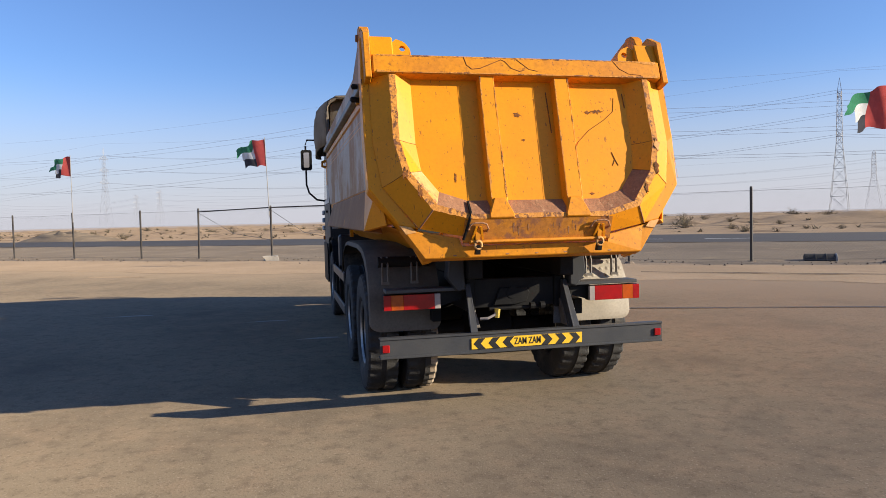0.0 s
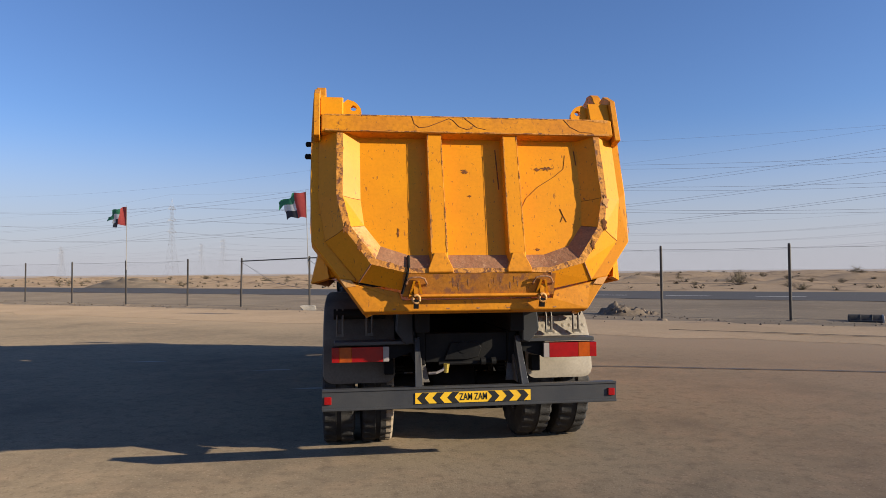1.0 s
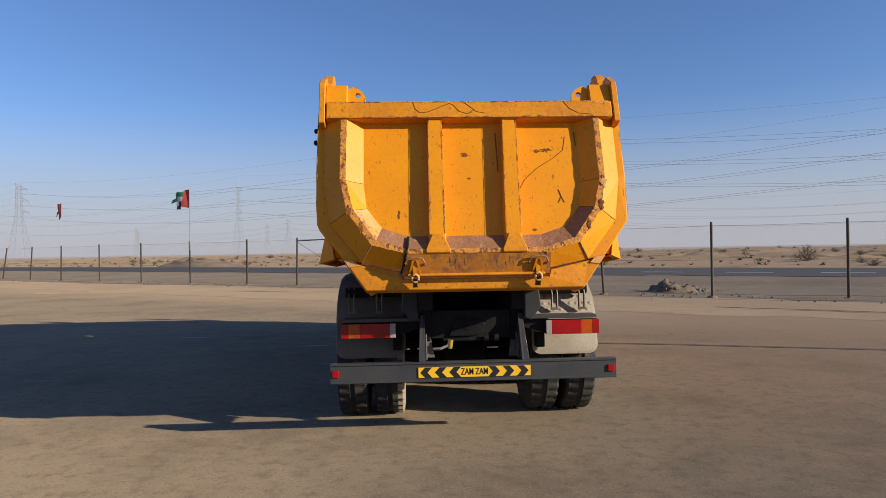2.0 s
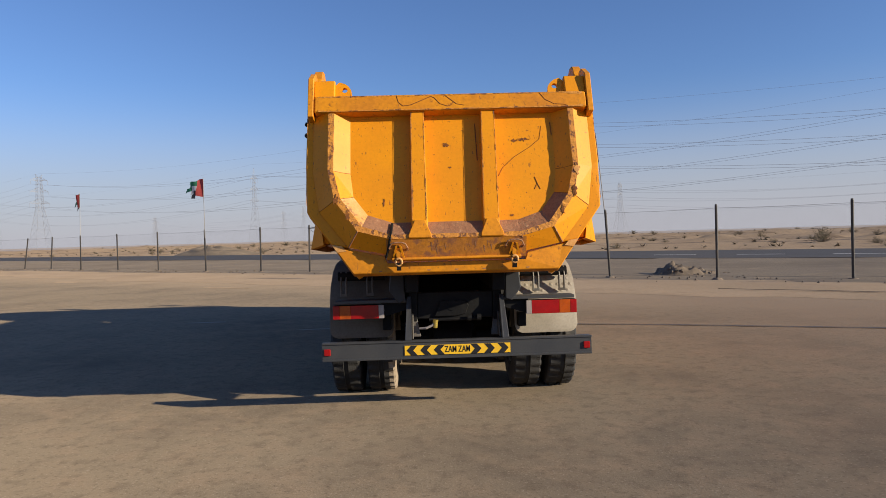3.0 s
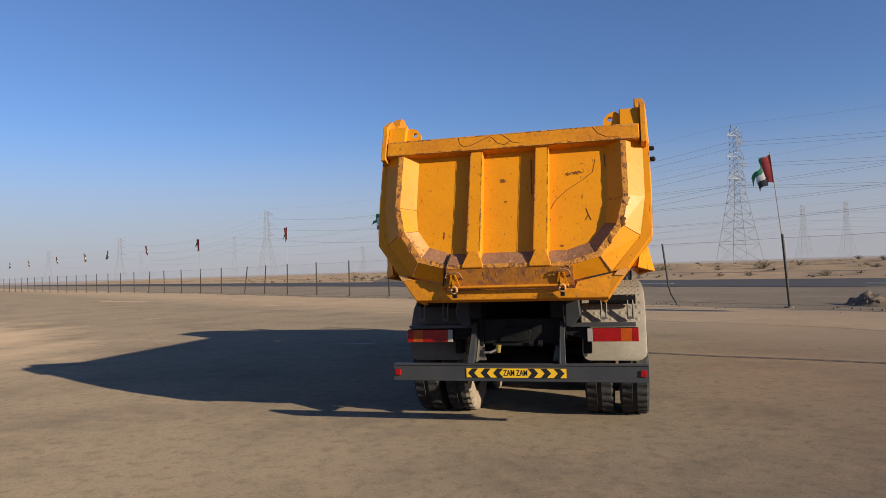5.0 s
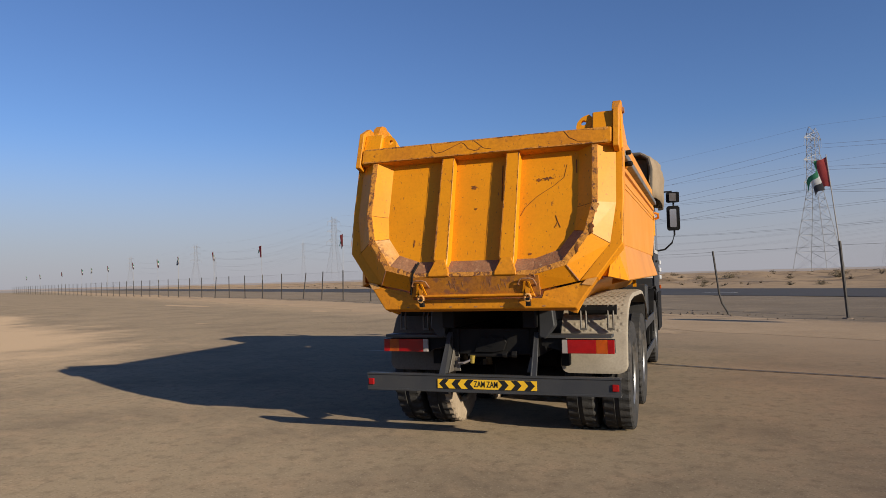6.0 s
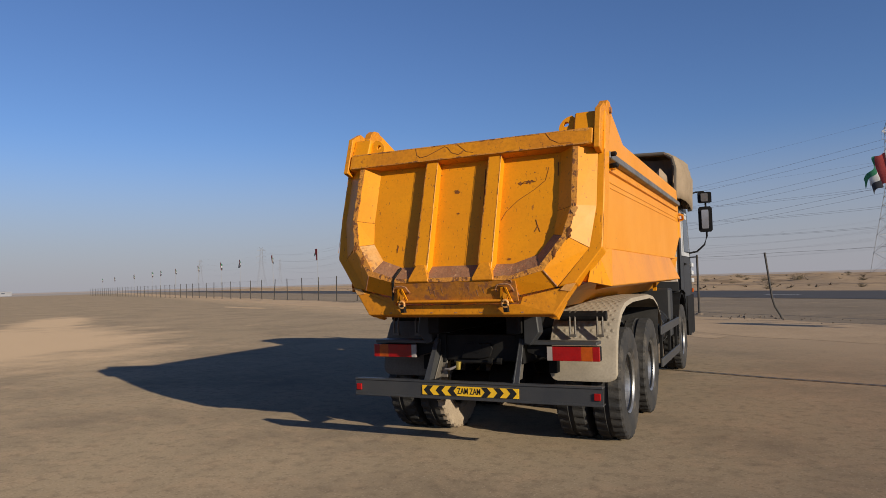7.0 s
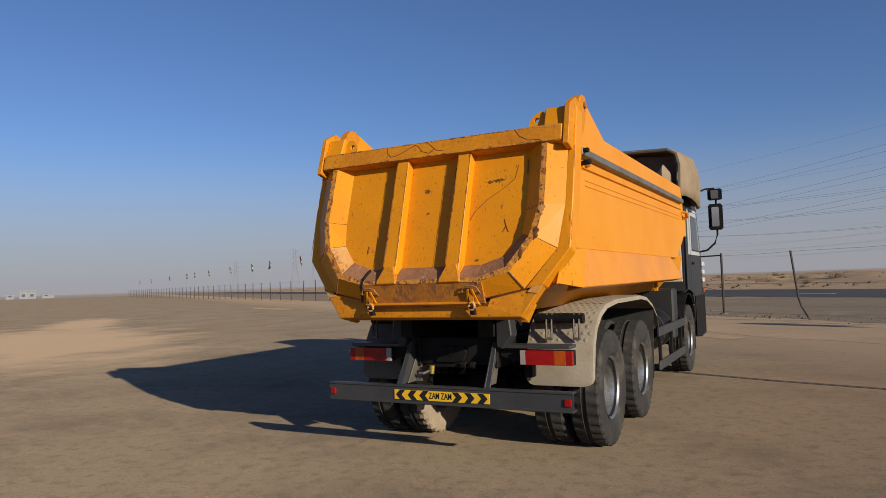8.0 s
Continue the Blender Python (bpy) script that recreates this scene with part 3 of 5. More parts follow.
def pillar(s):
    p = BM()
    levels_ = (((1.241, 1.58), (1.292, 1.58), -0.115), ((1.241, 1.24), (1.304, 1.24), -0.090), ((1.232, 0.66), (1.308, 0.72), -0.090), ((1.178, 0.30), (1.296, 0.30), -0.120), ((0.925, -0.025), (1.076, 0.004), -0.137))
    loft(p, [[tg(s * a[0], a[1], n), tg(s * b[0], b[1], n), tg(s * b[0], b[1], -0.27), tg(s * a[0], a[1], -0.27)] for a, b, n in levels_], True, True)
    part("rear_pillar", p, M["paint"], body, bevel=0.008)
    # side board with the raised horn at the back
    w = BM()
    x = s * 1.20
    slab(w, [(x, 0.40, 1.86), (x, 0.62, 2.70), (x, 0.66, 3.10), (x, 0.74, 3.18), (x, 0.86, 3.225), (x, 0.98, 3.19), (x, 1.60, 2.955), (x, 6.36, 3.0), (x, 6.50, 2.55), (x, 6.50, 2.25), (x, 5.70, 1.86)], (s * 0.05, 0, 0))
    part("side_board", w, M["side"], body, "glossy yellow side board" if s > 0 else "side board with pale primer patches", bevel=0.006)
    if s < 0:
        q = BM()
        slab(q, [(-1.251, 0.62, 2.76), (-1.251, 0.72, 3.11), (-1.251, 0.86, 3.21), (-1.251, 0.97, 3.18), (-1.251, 1.60, 2.95), (-1.251, 6.33, 2.99), (-1.251, 6.30, 2.84)], (-0.004, 0, 0))
        slab(q, [(-1.251, 0.42, 1.87), (-1.251, 0.60, 2.56), (-1.251, 6.40, 2.62), (-1.251, 6.48, 2.26), (-1.251, 5.68, 1.87)], (-0.004, 0, 0))
        part("primer_coat", q, M["primer_worn"], body, "pale primer on the side board")
    stiff = BM()
    slab(stiff, [(s * 1.194, 0.66, 3.08), (s * 1.194, 0.73, 3.19), (s * 1.194, 0.79, 3.228), (s * 1.194, 0.87, 3.23), (s * 1.194, 0.95, 3.17), (s * 1.194, 0.82, 2.92), (s * 1.194, 0.60, 2.70)], (s * 0.08, 0, 0))
    part("horn_plate", stiff, M["worn"], body, "horn plate with scraped paint", bevel=0.006)
    bolt = BM()
    tube(bolt, [(s * 1.26, 0.84, 3.14), (s * 1.295, 0.84, 3.14)], 0.03, 10)
    part("hinge_pin", bolt, M["rust"], body)
    r = BM()
    slab(r, [(s * 1.25, 0.62, 2.655), (s * 1.31, 0.62, 2.665), (s * 1.31, 0.62, 2.725), (s * 1.25, 0.62, 2.75)], (0, 5.55, 0.06))
    part("cover_rail", r, M["rail"], body, "grey metal cover rail", bevel=0.006)
    r2 = BM()
    slab(r2, [(s * 1.25, 0.75, 2.56), (s * 1.272, 0.75, 2.57), (s * 1.272, 0.75, 2.62), (s * 1.25, 0.75, 2.63)], (0, 5.4, 0.06))
    part("rail_gutter", r2, M["paint"], body)
    for z in (2.47, 2.42):
        b = BM()
        slab(b, [(s * 1.249, 0.85, z), (s * 1.256, 0.85, z), (s * 1.256, 0.85, z + 0.008), (s * 1.249, 0.85, z + 0.008)], (0, 5.3, 0.05))
        part("swage_line", b, M["side"], body)
    clamp = BM()
    tube(clamp, [(s * 1.26, 0.70, 2.60), (s * 1.335, 0.66, 2.60), (s * 1.358, 0.66, 2.60), (s * 1.370, 0.66, 2.60)], [0.020, 0.024, 0.024, 0.012], 10)
    tube(clamp, [(s * 1.26, 0.66, 2.70), (s * 1.330, 0.64, 2.70), (s * 1.352, 0.64, 2.70), (s * 1.362, 0.64, 2.70)], [0.018, 0.022, 0.022, 0.010], 10)
    part("rail_clamp", clamp, M["dark"], body)
    lug = BM()
    box(lug, (s * 1.251, 0.78, 2.585), (s * 1.31, 0.87, 2.635))
    part("rail_lug", lug, M["worn"], body, "rusty yellow lug under the rail", bevel=0.012)
    sk = BM()
    loft(sk, [[(s * 1.205, 0.80, 1.865), (s * 1.25, 0.80, 1.865), (s * 1.315, 0.46, 1.53), (s * 1.16, 0.46, 1.50)], [(s * 1.205, 5.10, 1.865), (s * 1.25, 5.10, 1.865), (s * 1.315, 5.72, 1.55), (s * 1.16, 5.72, 1.52)]], True, True)
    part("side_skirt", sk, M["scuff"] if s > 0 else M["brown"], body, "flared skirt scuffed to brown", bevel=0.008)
    gus = BM()
    slab(gus, [(s * 1.22, 0.30, 1.865), (s * 1.255, 0.80, 1.865), (s * 1.312, 0.46, 1.53), (s * 1.14, 0.24, 1.58)], (-s * 0.05, 0.02, 0))
    part("skirt_gusset", gus, M["paint"], body)
    st = BM()
    slab(st, [(s * 1.21, 6.36, 2.60), (s * 1.21, 6.62, 2.60), (s * 1.21, 6.62, 2.22), (s * 1.21, 6.40, 2.22)], (s * 0.05, 0, 0))
    part("front_stake", st, M["side"], body, bevel=0.01)
    ck = BM()
    tube(ck, [(s * 1.27, 6.30, 2.60), (s * 1.33, 6.30, 2.58), (s * 1.33, 6.38, 2.52), (s * 1.27, 6.38, 2.50)], 0.022, 8)
    part("rope_hook", ck, M["worn"], body)


hull = BM()
sec = [(1.21, 1.87), (1.16, 1.57), (0.94, 1.49), (0.80, 1.345), (-0.80, 1.345), (-0.94, 1.49), (-1.16, 1.57), (-1.21, 1.87)]
loft(hull, [[(x, 0.30 if z > 1.6 else 0.22, z) for x, z in sec], [(x, 6.40, z + 0.03) for x, z in sec]])
body = part("tipper_body", hull, M["paint"], truck, "yellow half-pipe tipper body")
sided(pillar)
front = BM()
slab(front, [(-1.2, 6.36, 1.5), (1.2, 6.36, 1.5), (1.2, 6.36, 2.98), (1.0, 6.36, 3.28), (-1.0, 6.36, 3.28), (-1.2, 6.36, 2.98)], (0, 0.06, 0))
part("front_board", front, M["primer"], body)
sill = BM()
o = [(1.075, 0.0), (0.895, -0.252)]
poly = [tg(*o[0], -0.135), tg(*o[1], -0.175), tg(-o[1][0], o[1][1], -0.175), tg(-o[0][0], o[0][1], -0.135), tg(-0.93, -0.036, -0.145), tg(-0.62, -0.105, -0.145), tg(-0.60, -0.165, -0.15), tg(0.60, -0.165, -0.15), tg(0.62, -0.105, -0.145), tg(0.93, -0.036, -0.145)]
slab(sill, poly, NO * -0.10)
part("rear_sill", sill, M["worn"], body, "scratched rear sill with four holes", bevel=0.006)
for x in (-0.24, 0.0, 0.24, 0.62, -0.66):
    h = BM()
    p = tg(x, -0.222, -0.171)
    tube(h, [p, p + NO * 0.002], 0.019, 14)
    part("sill_hole", h, M["rust"], body)
for s in (1, -1):
    tip = BM()
    slab(tip, [(s * 0.90, 0.11, 1.32), (s * 0.96, 0.30, 1.40), (s * 0.87, 0.34, 1.25), (s * 0.845, 0.20, 1.27)], (-s * 0.03, 0, 0.015))
    part("corner_tip", tip, M["paint"], body)
    edge = BM()
    slab(edge, [tg(s * 1.078, 0.002, -0.128), tg(s * 1.03, -0.065, -0.140), tg(s * 0.95, -0.055, -0.134), tg(s * 0.99, -0.012, -0.128)], NO * -0.02)
    part("bare_patch", edge, M["pale"], body, "bare pale metal at the corner")

# thin seams where the bent sheets of the rim and chamfer meet
for s in (1, -1):
    for a, b, na, nb in ((RD[1], RE[1], 0.013, -0.083), (RD[2], RE[2], 0.012, -0.083), (RB[2], RC[2], -0.112, 0.013)):
        g = BM()
        p, q = tg(s * a[0], a[1], na), tg(s * b[0], b[1], nb)
        mid = p.lerp(q, 0.5) + Vector((0, 0, jig.uniform(-0.006, 0.006)))
        tube(g, [p, mid, q], 0.002, 5)
        part("weld_seam", g, M["stain"], tailgate)
# bare bruises on the bends of the rim
rng = random.Random(17)
for cu, cv, w, hgt, mm in ((1.085, 0.60, 0.030, 0.045, "pale"), (1.045, 0.40, 0.030, 0.05, "stain"), (-1.03, 0.36, 0.028, 0.05, "stain"), (-0.93, 0.22, 0.022, 0.05, "stain"), (0.93, 0.22, 0.026, 0.04, "stain")):
    g = BM()
    k = 22
    slab(g, [tg(cu + w * (0.3 + rng.random() * 0.8) * math.cos(2 * math.pi * i / k), cv + hgt * (0.3 + rng.random() * 1.1) * math.sin(2 * math.pi * i / k), 0.0185) for i in range(k)], NO * -0.008)
    part("rust_spot", g, M[mm], tailgate)

# scratches and dents on the tailgate
for pts, r in (([(0.40, 0.585), (0.44, 0.66), (0.55, 0.765), (0.70, 0.86), (0.79, 0.935), (0.815, 1.06)], 0.0022), ([(0.897, 1.10), (0.903, 0.97)], 0.005), ([(0.212, 1.10), (0.219, 0.74)], 0.005), ([(0.722, 0.57), (0.742, 0.51), (0.715, 0.455)], 0.0035), ([(0.742, 0.51), (0.766, 0.455)], 0.003)):
    g = BM()
    tube(g, [tg(u, v, -0.083) for u, v in pts], r, 5)
    part("scratch", g, M["stain"], tailgate)
for pts in ([(-0.49, 1.34), (-0.47, 1.27), (-0.43, 1.235), (-0.36, 1.245), (-0.18, 1.325), (-0.15, 1.31), (-0.10, 1.25), (-0.03, 1.225), (0.01, 1.24)], [(-0.05, 1.33), (0.05, 1.245), (0.12, 1.23)], [(0.80, 1.34), (0.85, 1.27), (0.93, 1.225), (1.04, 1.215)]):
    g = BM()
    tube(g, [tg(u, v, 0.030) for u, v in pts], 0.0035, 5)
    part("scratch", g, M["stain"], tailgate)
rng = random.Random(4)
for cu, cv, w, hgt in ((0.565, 0.925, 0.030, 0.016), (0.645, 0.935, 0.050, 0.020), (-0.06, 0.90, 0.035, 0.02), (-0.62, 0.36, 0.01, 0.04), (-0.03, 0.68, 0.02, 0.008), (0.50, 0.22, 0.02, 0.012)):
    g = BM()
    k = 26
    slab(g, [tg(cu + w * (0.35 + rng.random() * 0.85) * math.cos(2 * math.pi * i / k), cv + hgt * (0.2 + rng.random() * 1.2) * math.sin(2 * math.pi * i / k), -0.0825) for i in range(k)], NO * -0.01)
    part("rust_spot", g, M["stain"], tailgate)

# rear underrun bumper with its sign
bumper = BM()
sect = [(0.35, 0.520), (0.35, 0.678), (0.44, 0.678), (0.44, 0.668), (0.36, 0.668), (0.36, 0.530), (0.44, 0.530), (0.44, 0.520)]
slab(bumper, [(-1.222, y, z) for y, z in sect], (2.444, 0, 0))
bump = part("bumper", bumper, M["bumper"], truck, "grey steel underrun bumper")
for z0, z1 in ((0.664, 0.684), (0.514, 0.534)):
    b = BM()
    box(b, (-1.224, 0.340, z0), (1.224, 0.352, z1))
    part("bumper_lip", b, M["bumper"], bump, bevel=0.004)
for s in (1, -1):
    rfl = BM()
    box(rfl, (s * 1.148, 0.334, 0.567), (s * 1.205, 0.352, 0.628))
    part("reflector", rfl, M["red"], bump, "square red reflector", bevel=0.004)
sg = BM()
box(sg, (-0.479, 0.342, 0.551), (0.479, 0.3495, 0.638))
sign = part("sign", sg, M["sign"], bump, "yellow and black chevron plate")
for s in (1, -1):
    for T in (0.216, 0.338, 0.462):
        ch = BM()
        h = 0.043
        slab(ch, [(s * (T - d), 0.3405, 0.5945 + e * h) for d, e in ((0.098, -1), (0.040, -1), (0.0, 0), (0.040, 1), (0.098, 1), (0.060, 0))], (0, 0.0015, 0))
        part("chevron", ch, M["ink"], sign)
font = bpy.data.curves.new("lettering", "FONT")
font.body, font.size, font.align_x, font.align_y, font.extrude, font.offset = "ZAM ZAM", 0.080, "CENTER", "CENTER", 0.0008, 0.0004
tmp = new("lettering_curve", font)
bpy.context.view_layer.update()
lm = bpy.data.meshes.new_from_object(tmp.evaluated_get(bpy.context.evaluated_depsgraph_get()))
bpy.data.objects.remove(tmp)
lm.materials.append(M["ink"])
letters = new("lettering", lm)
letters.parent = sign
letters.matrix_basis = Matrix.Translation((0, 0.3405, 0.5945)) @ Euler((radians(90), 0, 0)).to_matrix().to_4x4() @ Matrix.Diagonal((0.65, 1.0, 1.0, 1.0))


# struts, light brackets, lights, mudguards
def back_end(s):
    st = BM()
    slab(st, [(s * 0.415, 0.37, 0.68), (s * 0.415, 0.47, 0.68), (s * 0.415, 0.78, 1.06), (s * 0.415, 0.60, 1.06)], (s * 0.012, 0, 0))
    slab(st, [(s * 0.415, 0.37, 0.68), (s * 0.475, 0.37, 0.68), (s * 0.455, 0.60, 1.06), (s * 0.415, 0.60, 1.06)], (0, 0.014, 0))
    part("bumper_strut", st, M["bumper"], truck, bevel=0.003)
    kn = BM()
    slab(kn, [(s * 0.398, 0.46, 0.68), (s * 0.398, 0.66, 0.68), (s * 0.398, 0.74, 0.86), (s * 0.398, 0.62, 0.90)], (s * 0.012, 0, 0))
    slab(kn, [(s * 0.33, 0.60, 0.68), (s * 0.398, 0.60, 0.68), (s * 0.398, 0.66, 0.84), (s * 0.36, 0.66, 0.84)], (0, 0.012, 0))
    part("strut_knee", kn, M["steel_worn"], truck, "grey steel knee plate", bevel=0.003)
    br = BM()
    box(br, (s * 0.44, 0.60, 1.005), (s * 1.13, 0.78, 1.035))
    part("lamp_bracket", br, M["bumper"], truck, bevel=0.004)
    br2 = BM()
    slab(br2, [(s * 0.46, 0.66, 1.005), (s * 0.70, 0.66, 1.005), (s * 0.68, 0.66, 0.87), (s * 0.47, 0.66, 0.93)], (0, 0.02, 0))
    part("lamp_gusset", br2, M["dark"], truck)
    lb = BM()
    box(lb, (s * 0.672, 0.625, 0.862), (s * 1.15, 0.70, 0.992))
    light = part("tail_light", lb, M["dark"], truck, "red and amber tail light", bevel=0.006)
    for nm, a, b, mm in (("clear_lens", 0.672, 0.722, "clear"), ("red_lens", 0.7225, 0.985, "red"), ("amber_lens", 0.9855, 1.088, "amber"), ("red_lens", 1.0885, 1.150, "red")):
        q = BM()
        box(q, (s * a, 0.598, 0.864), (s * b, 0.628, 0.990))
        part(nm, q, M[mm], light, bevel=0.0025)
    # mudguard sheet over both axles
    path = [(0.9135, 0.640), (0.914, 0.652), (0.915, 0.675), (0.918, 0.715), (0.93, 0.80), (0.985, 1.02), (1.08, 1.17), (1.26, 1.29), (1.50, 1.36), (1.90, 1.39), (3.05, 1.39), (3.40, 1.36), (3.75, 1.26), (4.0, 1.12), (4.12, 0.97)]
    g = BM()
    xs = (s * 0.60, s * 1.195, s * 1.225, s * 1.235)
    rings = []
    for i, (y, z) in enumerate(path):
        a, b = Vector(path[max(i - 1, 0)]), Vector(path[min(i + 1, len(path) - 1)])
        d = (b - a).normalized()
        nrm = Vector((-d.y, d.x))
        ins = lambda k: (y - nrm.x * k, z - nrm.y * k)
        cut = s * (0.075, 0.040, 0.015, 0.0)[min(i, 3)]
        xi, xm, xo, xe = xs[0] + cut, xs[1] - cut, xs[2] - cut, xs[3] - cut
        rings.append([(xi, *ins(0)), (xm, *ins(0)), (xo, *ins(0.008)), (xe, *ins(0.05)), (xe - s * 0.012, *ins(0.05)), (xo - s * 0.012, *ins(0.018)), (xm, *ins(0.010)), (xi, *ins(0.010))])
    loft(g, rings, True, True)
    # the left guard takes a darker colour than the right
    gd = part("mudguard", g, M["guard" if s > 0 else "guard_dark"], truck, "dusty chequer-plate mudguard" if s > 0 else "mudguard darker than the right one", smooth=40)
    tread = BM()
    for i in range(46 if s > 0 else 0):
        d = 0.42 + i * 0.068
        acc = 0
        for (a, b) in zip(path, path[1:]):
            L = math.dist(a, b)
            if acc + L > d:
                t = (d - acc) / L
                py, pz = a[0] + (b[0] - a[0]) * t, a[1] + (b[1] - a[1]) * t
                dy, dz = (b[0] - a[0]) / L, (b[1] - a[1]) / L
                break
            acc += L
        for j in range(9):
            cx = s * (0.640 + j * 0.064 + 0.032 * (i % 2))
            ny, nz = -dz, dy
            base_ = [tread.verts.new((cx + 0.025 * math.cos(a_), py + 0.025 * math.sin(a_) * dy, pz + 0.025 * math.sin(a_) * dz)) for a_ in (math.pi * h / 3 for h in range(6))]
            top_ = tread.verts.new((cx, py + ny * 0.0065, pz + nz * 0.0065))
            for h in range(6):
                tread.faces.new((base_[h], base_[(h + 1) % 6], top_))
    if s > 0:
        tagged(part("tread_stud", tread, M["guard"], gd), kind="stuff")
    # flap added to block sunlight that leaks past the second axle
    fl = BM()
    slab(fl, [(s * 0.58, 3.66, 0.34), (s * 1.22, 3.66, 0.34), (s * 1.22, 3.80, 1.20), (s * 0.58, 3.80, 1.20)], (0, 0.012, 0))
    part("mud_flap", fl, M["tyre"], truck)
    tb = BM()
    tube(tb, [(s * 0.68, 1.01, 1.245), (s * 1.14, 1.01, 1.245)], 0.048, 12)
    part("guard_tube", tb, M["dark"], truck)
    for x in (0.80, 1.06):
        cl = BM()
        tube(cl, [(s * x, 0.955, 1.06), (s * x, 0.955, 1.20), (s * x, 0.99, 1.285), (s * x, 1.04, 1.28)], 0.011, 6)
        tube(cl, [(s * (x + 0.05), 0.955, 1.06), (s * (x + 0.05), 0.955, 1.20), (s * (x + 0.05), 0.99, 1.285), (s * (x + 0.05), 1.04, 1.28)], 0.011, 6)
        box(cl, (s * (x - 0.01), 0.945, 1.05), (s * (x + 0.06), 0.965, 1.075))
        part("guard_clamp", cl, M["steel_worn"], truck)
    bs = BM()
    box(bs, (s * 0.62, 0.82, 0.72), (s * 0.70, 0.93, 0.86))
    part("guard_stay", bs, M["dark"], truck, bevel=0.006)


sided(back_end)


# wheels
def make_wheel(name, cx, y, out, width=0.30, R=0.555, dish=0.0):
    """One wheel, its axle along x; out: the side on which its face shows."""
    hub = BM()
    k = out
    lathe(hub, [(0.0, k * 0.05), (0.10, k * 0.05), (0.12, k * 0.02), (0.16, -k * 0.0), (0.20, -k * dish)], (0, 0, 0), 32)
    w = part(name, hub, M["rim"], truck, smooth=40)
    w.matrix_basis = pose(cx, y, R - 0.008)
    rim = BM()
    a = k * width * 0.40
    lathe(rim, [(0.20, -k * dish), (0.23, -k * dish * 1.05), (0.262, k * 0.01), (0.272, a * 0.75), (0.292, a), (0.30, a * 1.05), (0.296, a * 0.8), (0.285, -a * 0.6), (0.30, -a)], (0, 0, 0), 48)
    for i in range(10):
        q = 2 * math.pi * i / 10
        c = Vector((-k * dish * 0.6, 0.165 * math.cos(q), 0.165 * math.sin(q)))
        tube(rim, [c, c + Vector((k * 0.045, 0, 0))], 0.014, 6)
    part("rim", rim, M["rim"], w, "dusty silver steel rim", smooth=40)
    gv = BM()
    lathe(gv, [(0.264, a * 0.80), (0.270, a * 0.86), (0.280, a * 0.90)], (0, 0, 0), 48)
    part("rim_groove", gv, M["dark"], w)
    ty = BM()
    hw = width / 2
    nseg = 136
    prof = [(0.295, -hw * 0.72), (0.34, -hw * 0.93), (0.42, -hw), (0.475, -hw * 0.97), (R - 0.018, -hw * 0.92), (R - 0.002, -hw * 0.80), (R, -hw * 0.5), (R, -hw * 0.16), (R - 0.014, -hw * 0.14), (R - 0.014, hw * 0.14), (R, hw * 0.16), (R, hw * 0.5), (R - 0.002, hw * 0.80), (R - 0.018, hw * 0.92), (0.475, hw * 0.97), (0.42, hw), (0.34, hw * 0.93), (0.295, hw * 0.72)]
    rings = []
    for i in range(nseg + 1):
        q = 2 * math.pi * i / nseg
        cut = 0.017 if i % 4 in (0, 1) else 0.0
        rings.append([Vector((x, (r - (cut if r > 0.49 and abs(x) > hw * 0.4 else 0)) * math.cos(q), (r - (cut if r > 0.49 and abs(x) > hw * 0.4 else 0)) * math.sin(q))) for r, x in prof])
    loft(ty, rings)
    tyre = part("tyre", ty, M["tyre"], w, "black dusty tyre with worn block tread", smooth=25)
    if -0.9 < cx < 0:
        # dust caked on the side that faces the axle
        tyre.data.materials.append(M["mud"])
        for p in tyre.data.polygons:
            if p.center.x * k > hw * 0.6 and math.hypot(p.center.y, p.center.z) < R - 0.008:
                p.material_index = 1
    return w


for s in (1, -1):
    for y in (1.57, 3.01):
        make_wheel("wheel", s * 1.10, y, s, dish=0.13)
        make_wheel("wheel", s * 0.745, y, -s, dish=-0.04)
    make_wheel("wheel", s * 1.05, 7.05, s, width=0.30, dish=-0.02)

# chassis
for s in (1, -1):
    rail = BM()
    box(rail, (s * 0.36, 0.64, 0.82), (s * 0.44, 8.6, 1.10))
    part("chassis_rail", rail, M["dark"], truck, bevel=0.008)
    sub = BM()
    box(sub, (s * 0.34, 0.45, 1.11), (s * 0.46, 6.3, 1.30))
    part("subframe_rail", sub, M["dark"], truck, bevel=0.008)
    hg = BM()
    slab(hg, [(s * 0.47, 0.55, 1.30), (s * 0.60, 0.55, 1.30), (s * 0.62, 0.55, 1.12), (s * 0.53, 0.55, 1.00), (s * 0.47, 0.55, 1.02)], (0, 0.14, 0))
    part("body_hinge", hg, M["cab_dark"], truck, "dusty hinge bracket", bevel=0.01)
for y, z0, z1 in ((0.66, 0.84, 1.09), (2.4, 0.84, 1.1), (4.6, 0.84, 1.1)):
    cm = BM()
    box(cm, (-0.36, y, z0), (0.36, y + 0.05, z1))
    part("crossmember", cm, M["dark"], truck, bevel=0.006)
tow = BM()
slab(tow, [(-0.14, 0.635, 1.01), (0.10, 0.635, 1.01), (0.13, 0.635, 0.96), (0.10, 0.635, 0.88), (0.0, 0.635, 0.86), (-0.2, 0.635, 0.86)], (0, 0.022, 0))
part("tow_plate", tow, M["dark"], truck, "dark grey tow plate", bevel=0.006)
eye_ = BM()
tube(eye_, [(-0.03, 0.630, 0.965), (-0.03, 0.638, 0.965)], 0.05, 16)
part("tow_hole", eye_, M["dark"], truck)
shaft = BM()
